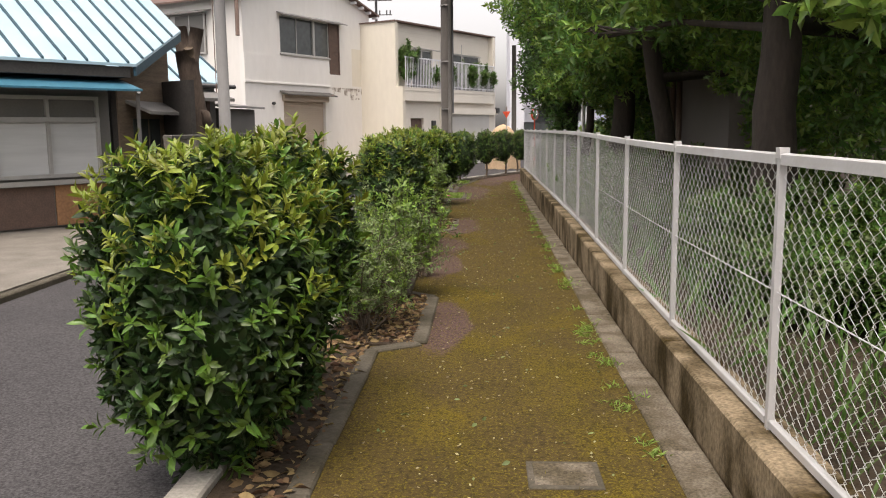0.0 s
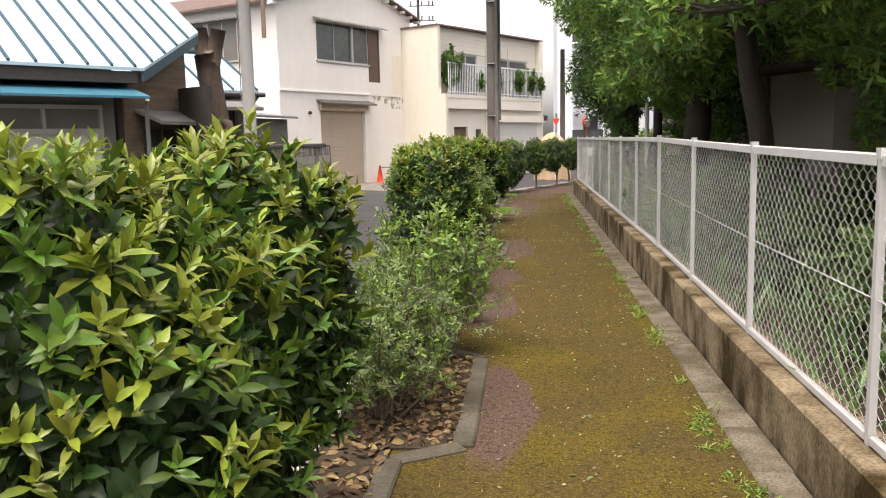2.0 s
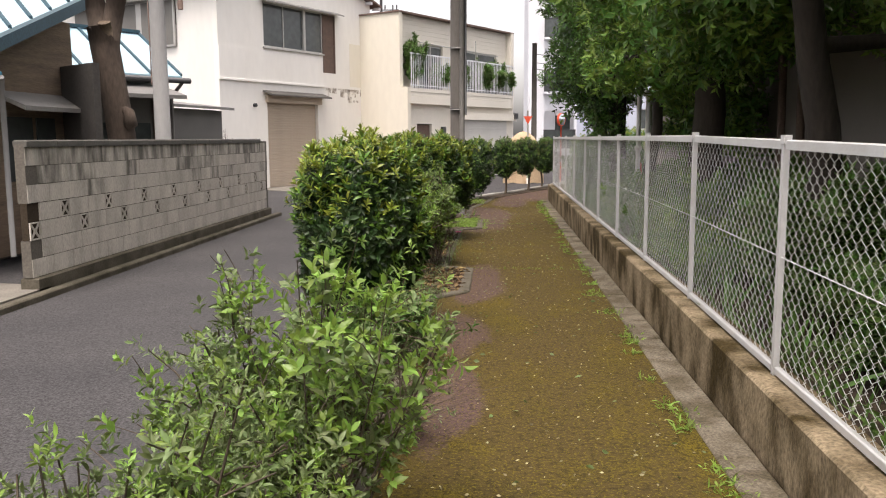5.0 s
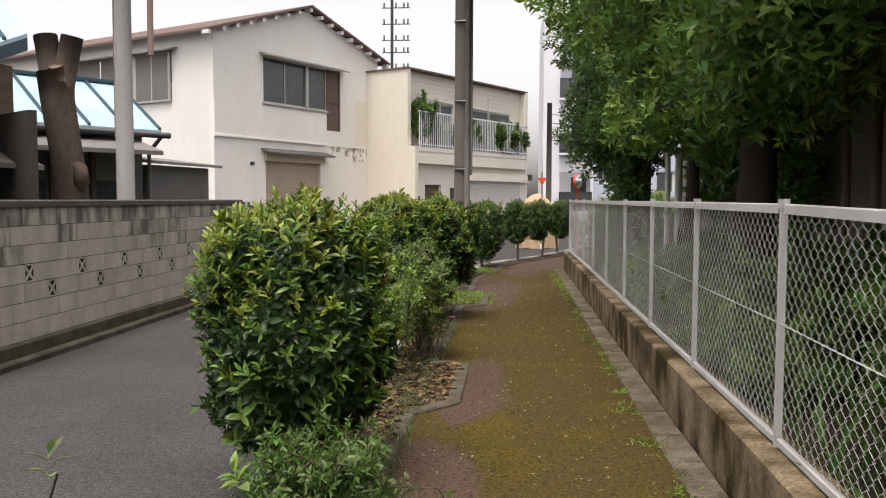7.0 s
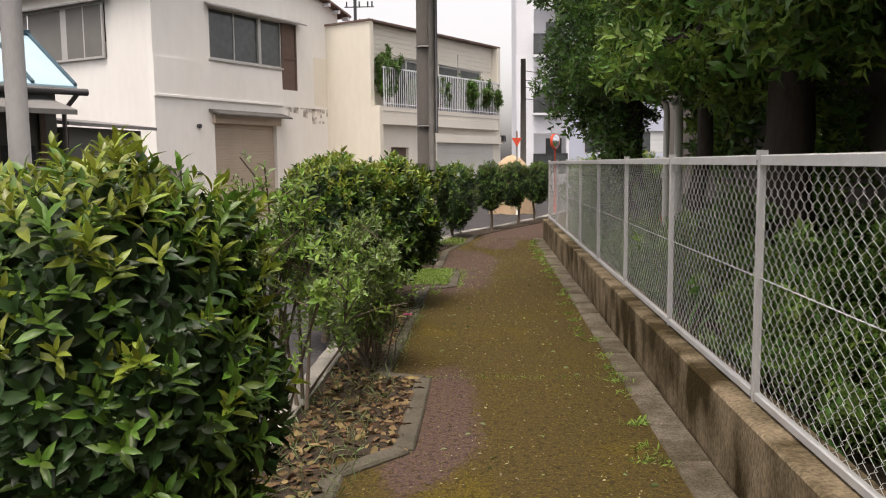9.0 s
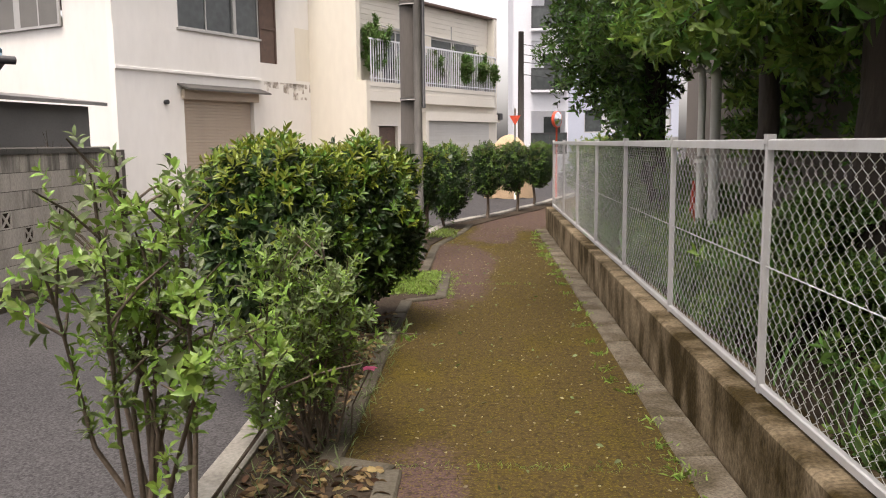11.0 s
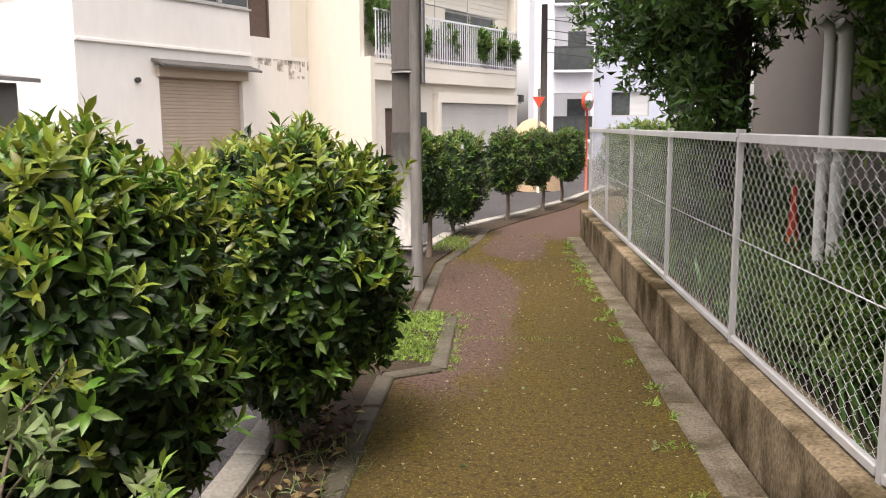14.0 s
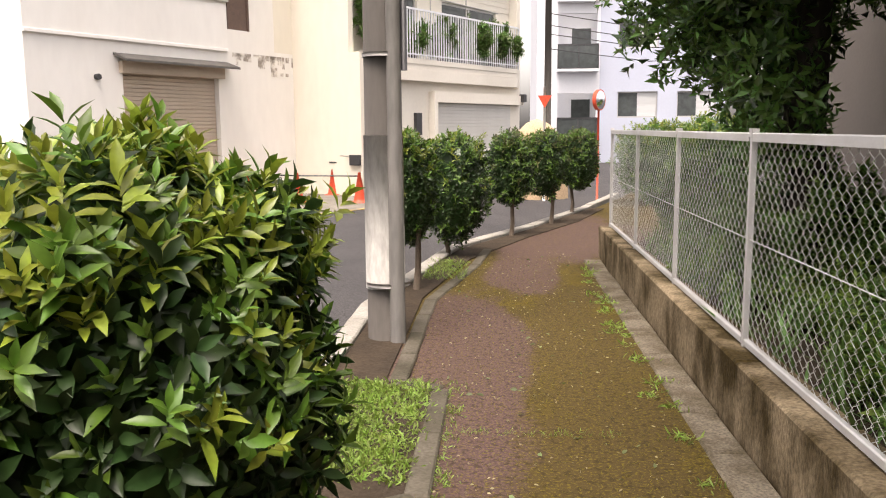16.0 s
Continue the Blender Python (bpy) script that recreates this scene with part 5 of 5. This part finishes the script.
# ---- undergrowth behind the fence ----
r0 = np.random.default_rng(77)
for i in range(40):
    x, y = r0.uniform(1.9, 4.4), 1.0 + i * 0.6 + r0.uniform(-0.3, 0.3)
    h = r0.uniform(0.6, 1.25) * (0.4 if 18.4 < y < 21.4 and x < 2.9 else 1.0)
    open_shrub("dark leafy undergrowth shrub behind the fence", x, y, 0.16, 0.65, 0.7, h, [LEAF_TREE, LEAF_AZ] if i % 3 else [LEAF_TREE, LEAF_LIGHT], 10, 1300, 0.085, 100 + i, name="undergrowth_shrub", simple=True)
for i in range(15):
    y = 12.5 + i * 0.87
    h = r0.uniform(0.55, 0.95) * (0.5 if 18.4 < y < 21.4 else 1.0)
    open_shrub("leafy green garden shrub close behind the fence", r0.uniform(1.65, 2.5), y, 0.16, 0.4, 0.5, h, [LEAF_TREE, LEAF_LIGHT], 10, 1100, 0.07, 150 + i, name="undergrowth_shrub", new_share=0.45, simple=True)


def blades(name, label, n, area, zbase, height, material, seed, lean=0.5, clumps=0):
    """Grass and weeds as one sheet of blades."""
    r = np.random.default_rng(seed)
    x0, x1, y0, y1 = area
    p = np.stack([r.uniform(x0, x1, n), r.uniform(y0, y1, n), np.full(n, zbase)], 1)
    if clumps:
        mid = np.stack([r.uniform(x0, x1, clumps), r.uniform(y0, y1, clumps)], 1)[r.integers(0, clumps, n)]
        p[:, :2] = mid + r.normal(0, 0.035, (n, 2))
    tv, tf = leaf_template(1.0, 0.2 if clumps else 0.07, 0.2, 0.3)
    nn = np.array([[0, 0, 1.0]]) + r.normal(0, lean, (n, 3)) * np.array([1, 1, 0])
    me = scatter(name, p, nn, r.uniform(0.4, 1.2, n) * height, (tv, tf), np.zeros(n, int), [material], 0.05, seed)
    return tagged(new(name, me), label, "grass", kind="stuff")


blades("weeds", "tall green weeds behind the fence", 3500, (1.4, 3.4, 3, 25), 0.15, 0.4, LEAF_TREE, 81)
blades("grass", "bright green grass and clover in the bay", 7000, (-1.15, -0.58, 18.95, 20.4), 0.01, 0.045, GRASS, 82, 1.1, clumps=420)
blades("grass", "green grass tufts along the kerb of the bend", 700, (-0.95, -0.5, 23.9, 25.1), 0.01, 0.09, GRASS, 83, 0.9)
blades("grass", "weed clumps along the gutter edge", 2600, (0.74, 0.9, 2, 25), 0.0, 0.05, GRASS, 84, 1.3, clumps=110)
blades("grass", "low weeds in the planting strip", 1800, (-1.2, -0.7, 10.5, 17.5), 0.01, 0.09, LEAF_AZ, 85, 0.9)


blades("grass", "weeds in the joint across the path", 260, (-0.5, 0.85, 14.42, 14.5), 0.0, 0.035, GRASS, 87, 0.9)
blades("grass", "weeds in the second joint across the path", 200, (-0.4, 0.5, 19.55, 19.63), 0.0, 0.035, GRASS, 88, 0.9)
blades("grass", "grass tufts growing against the bay kerb", 420, (-0.44, -0.4, 18.75, 20.4), 0.0, 0.032, GRASS, 89, 1.0, clumps=18)


def litter(name, label, n, area, z, size, material, seed):
    r = np.random.default_rng(seed)
    x0, x1, y0, y1 = area
    p = np.stack([r.uniform(x0, x1, n), r.uniform(y0, y1, n), z + r.uniform(0, 0.012, n)], 1)
    a = r.uniform(0, 6.28, n)
    nn = np.stack([np.cos(a), np.sin(a), np.zeros(n)], 1)
    me = scatter(name, p, nn, r.uniform(0.6, 1.4, n) * size, leaf_template(1.0, 0.5, 0.3, 0.2), np.zeros(n, int), [material], 0.12, seed)
    return tagged(new(name, me), label, "leaf litter", kind="stuff")


litter("leaf_litter", "dry brown fallen leaves on the planting strip", 2600, (-1.2, -0.85, 2, 18), 0.015, 0.06, LITTER, 91)
litter("leaf_litter", "dry brown fallen leaves in the kerb bay", 420, (-0.85, -0.55, 5.95, 7.7), 0.016, 0.055, LITTER, 92)
litter("leaf_litter", "dry brown fallen leaves by the hedge", 300, (-0.85, -0.55, 12.9, 14.4), 0.016, 0.055, LITTER, 93)
litter("leaf_litter", "pale flecks and petals scattered on the mossy path", 2200, (-0.7, 0.85, 1, 26), 0.002, 0.018, PETAL, 94)
litter("leaf_litter", "small green leaves scattered on the path", 260, (-0.6, 0.9, 1, 26), 0.002, 0.035, LEAF_AZ, 95)

blades("moss", "tiny moss tufts covering the worn path", 30000, (-0.77, 0.87, 1.5, 25.5), -0.002, 0.026, MOSSTUFT, 86, 1.2)
cover = thing("access_cover", "small grey concrete access cover in the path", "access cover", at=pose(0.36, 3.62, 0))
part("frame", Shape().box(-0.17, 0.17, -0.15, 0.15, -0.02, 0.008, c=0.004), KERB, cover)
part("lid", Shape().box(-0.14, 0.14, -0.12, 0.12, 0.0, 0.012, c=0.003), GUTTER, cover)
bk = thing("bicycle", "dark city bicycle with a front basket", "bicycle", at=pose(-4.15, 36.2, -0.1, 0, 0, -30))


def ring(cx, radius, thick, n=24):
    return Shape().tube([(cx + radius * math.cos(6.2832 * i / n), 0, radius + radius * math.sin(6.2832 * i / n)) for i in range(n + 1)], thick, 6, caps=False)


for cx in (-0.52, 0.52):
    wh = part("wheel", ring(cx, 0.31, 0.02), BLACK, bk, smooth=True)
    part("spokes", Shape().tube([(cx - 0.3, 0, 0.31), (cx + 0.3, 0, 0.31)], 0.003, 4).tube([(cx, 0, 0.01), (cx, 0, 0.61)], 0.003, 4), ALU, wh)
part("bicycle_frame", Shape().tube([(-0.52, 0, 0.31), (-0.1, 0, 0.3), (0.38, 0, 0.75), (0.52, 0, 0.31)], 0.016, 6).tube([(-0.1, 0, 0.3), (-0.22, 0, 0.82)], 0.015, 6).tube([(-0.52, 0, 0.31), (-0.18, 0, 0.65)], 0.01, 6).tube([(0.38, 0, 0.75), (0.34, 0, 1.0)], 0.013, 6), ALU, bk, smooth=True)
part("saddle", Shape().box(-0.35, -0.1, -0.08, 0.08, 0.82, 0.88, c=0.03), BLACK, bk)
part("handlebar", Shape().tube([(0.2, -0.28, 1.02), (0.34, -0.1, 1.0), (0.34, 0.1, 1.0), (0.2, 0.28, 1.02)], 0.014, 6), ALU, bk, smooth=True)
part("basket", Shape().box(0.4, 0.72, -0.17, 0.17, 0.78, 1.04), BLACK, bk, "dark blue basket cover")
planter = thing("planter_box", "long black plastic planter against the house", "planter", at=pose(-4.4, 37.0, -0.1, 0, 0, -40))
part("box", Shape().box(-0.9, 0.9, -0.12, 0.12, 0, 0.42, c=0.02), BLACK, planter)



def scooter(x, y, turn):
    t = thing("scooter", "black motor scooter parked beside the white house", "scooter", at=pose(x, y, -0.1, 0, 0, turn))
    for cx in (-0.6, 0.6):
        wh = part("wheel", ring(cx, 0.2, 0.05), BLACK, t, smooth=True)
        part("rim", Shape().tube([(cx, -0.03, 0.2), (cx, 0.03, 0.2)], 0.14, 16), ALU, wh, "silver rim")
    part("body", Shape().tube([(-0.75, 0, 0.5), (-0.5, 0, 0.52), (-0.2, 0, 0.45), (-0.05, 0, 0.3)], [0.1, 0.17, 0.18, 0.12], 14), BLACK, t, smooth=True)
    part("footboard", Shape().box(-0.15, 0.4, -0.16, 0.16, 0.24, 0.32, c=0.02), BLACK, t)
    part("front_shield", Shape().tube([(0.42, 0, 0.28), (0.4, 0, 0.6), (0.34, 0, 0.9)], [0.17, 0.2, 0.12], 12), BLACK, t, smooth=True)
    part("front_fender", Shape().tube([(0.4, 0, 0.38), (0.6, 0, 0.46), (0.8, 0, 0.36)], [0.06, 0.09, 0.05], 10), BLACK, t, smooth=True)
    part("headlight", Shape().tube([(0.42, 0, 0.86), (0.5, 0, 0.85)], [0.09, 0.07], 14), ALU, t, "silver headlight", smooth=True)
    part("handlebar", Shape().tube([(0.2, -0.33, 1.0), (0.32, -0.1, 0.96), (0.32, 0.1, 0.96), (0.2, 0.33, 1.0)], 0.018, 8), ALU, t, smooth=True)
    part("seat", Shape().box(-0.72, 0.0, -0.14, 0.14, 0.64, 0.76, c=0.05), BLACK, t)
    part("rear_box", Shape().tube([(-0.85, 0, 0.78), (-0.85, 0, 0.95), (-0.83, 0, 1.1), (-0.8, 0, 1.17)], [0.2, 0.21, 0.16, 0.05], 16), BLACK, t, smooth=True)
    return t


scooter(-8.87, 28.6, 20)

# ---- pieces of kerb, gutter and block wall ----
kerbs = thing("path_kerb", "old concrete edging stones, stepped round planted bays", "kerb", kind="structure")


def stones(line, width, z1, length, material, parent, name):
    for (xa, ya), (xb, yb) in zip(line, line[1:]):
        d = math.hypot(xb - xa, yb - ya)
        n = max(1, round(d / length))
        me = Shape().box(-width / 2, width / 2, 0.004, d / n - 0.004, -0.1, z1, c=0.012).mesh(name, material)
        for i in range(n):
            q = i / n
            part(name, me, None, parent, m=pose(xa + (xb - xa) * q, ya + (yb - ya) * q, random.uniform(-0.006, 0.004), 0, random.uniform(-1, 1), math.degrees(math.atan2(xa - xb, yb - ya)) + random.uniform(-0.6, 0.6)))


stones([(-0.83, -2), (-0.83, 5.75), (-0.5, 5.95), (-0.5, 7.65), (-0.8, 7.9), (-0.83, 12.6), (-0.52, 12.95), (-0.52, 14.4), (-0.83, 14.5), (-0.83, 18.6), (-0.5, 18.8), (-0.5, 20.3), (-0.78, 20.42), (-0.78, 22.9), (-0.42, 24.9), (-0.3, 26.1)], 0.12, 0.02, 0.6, KERB, kerbs, "kerb_stone")
lane_kerb = thing("lane_kerb", "pale concrete kerb between planting strip and lane", "kerb", kind="structure")
stones([(-1.3, -3), (-1.3, 22.6), (-0.75, 26.2), (0.35, 28.6), (1.45, 31.4), (2.6, 35)], 0.16, 0.05, 0.6, KERBWHITE, lane_kerb, "kerb_stone")
gutter = thing("gutter", "shallow concrete gutter slabs along the low wall", "gutter", kind="structure")
stones([(0.972, -2), (0.972, 25.3)], 0.2, 0.012, 0.6, GUTTER, gutter, "gutter_slab")

block = Shape().box(-0.055, 0.045, 0.004, 0.416, 0.004, COURSE - 0.004).mesh("block", BLOCK)
stained = Shape().box(-0.055, 0.045, 0.004, 0.416, 0.004, COURSE - 0.004).mesh("block", BLOCKSTAIN)
half = Shape().box(-0.055, 0.045, 0.004, 0.204, 0.004, COURSE - 0.004).mesh("block", BLOCK)


def pierced():
    s, h = Shape(), COURSE - 0.006
    x0, x1 = 0.03, 0.046
    s.box(x0, x1, 0.004, 0.02, 0.004, h).box(x0, x1, 0.188, 0.204, 0.004, h).box(x0, x1, 0.02, 0.188, 0.004, 0.018).box(x0, x1, 0.02, 0.188, h - 0.014, h)
    for a in (45, -45):
        s.box(x0, x1 - 0.004, -0.115, 0.115, -0.011, 0.011, m=pose(0, 0.104, h / 2) @ pose(0, 0, 0, a, 0, 0))
    s.box(x0, x1 - 0.002, 0.08, 0.128, h / 2 - 0.024, h / 2 + 0.024)
    return s.mesh("pierced_block", BLOCK)


pb = pierced()
for c in range(7):
    y, i = BY0 + (0.21 if c % 2 else 0.0), 0
    while y < BY1 - 0.2:
        if c in (2, 3) and i % 3 == c - 2:
            part("pierced_block", pb, None, bw, m=pose(0, y, c * COURSE))
            y += 0.208
        else:
            part("block", (stained if c == 6 or c in (4, 5) and random.random() < 0.35 else block) if y + 0.42 < BY1 else half, None, bw, m=pose(random.uniform(-0.002, 0.002), y, c * COURSE))
            y += 0.42
        i += 1
cap = Shape().box(-0.08, 0.07, 0.003, 0.6, 1.372, 1.445, c=0.015).mesh("cap_stone", CAP)
for i in range(int((BY1 - BY0) / 0.603)):
    part("cap_stone", cap, None, bw, m=pose(0, BY0 + i * 0.603, 0))
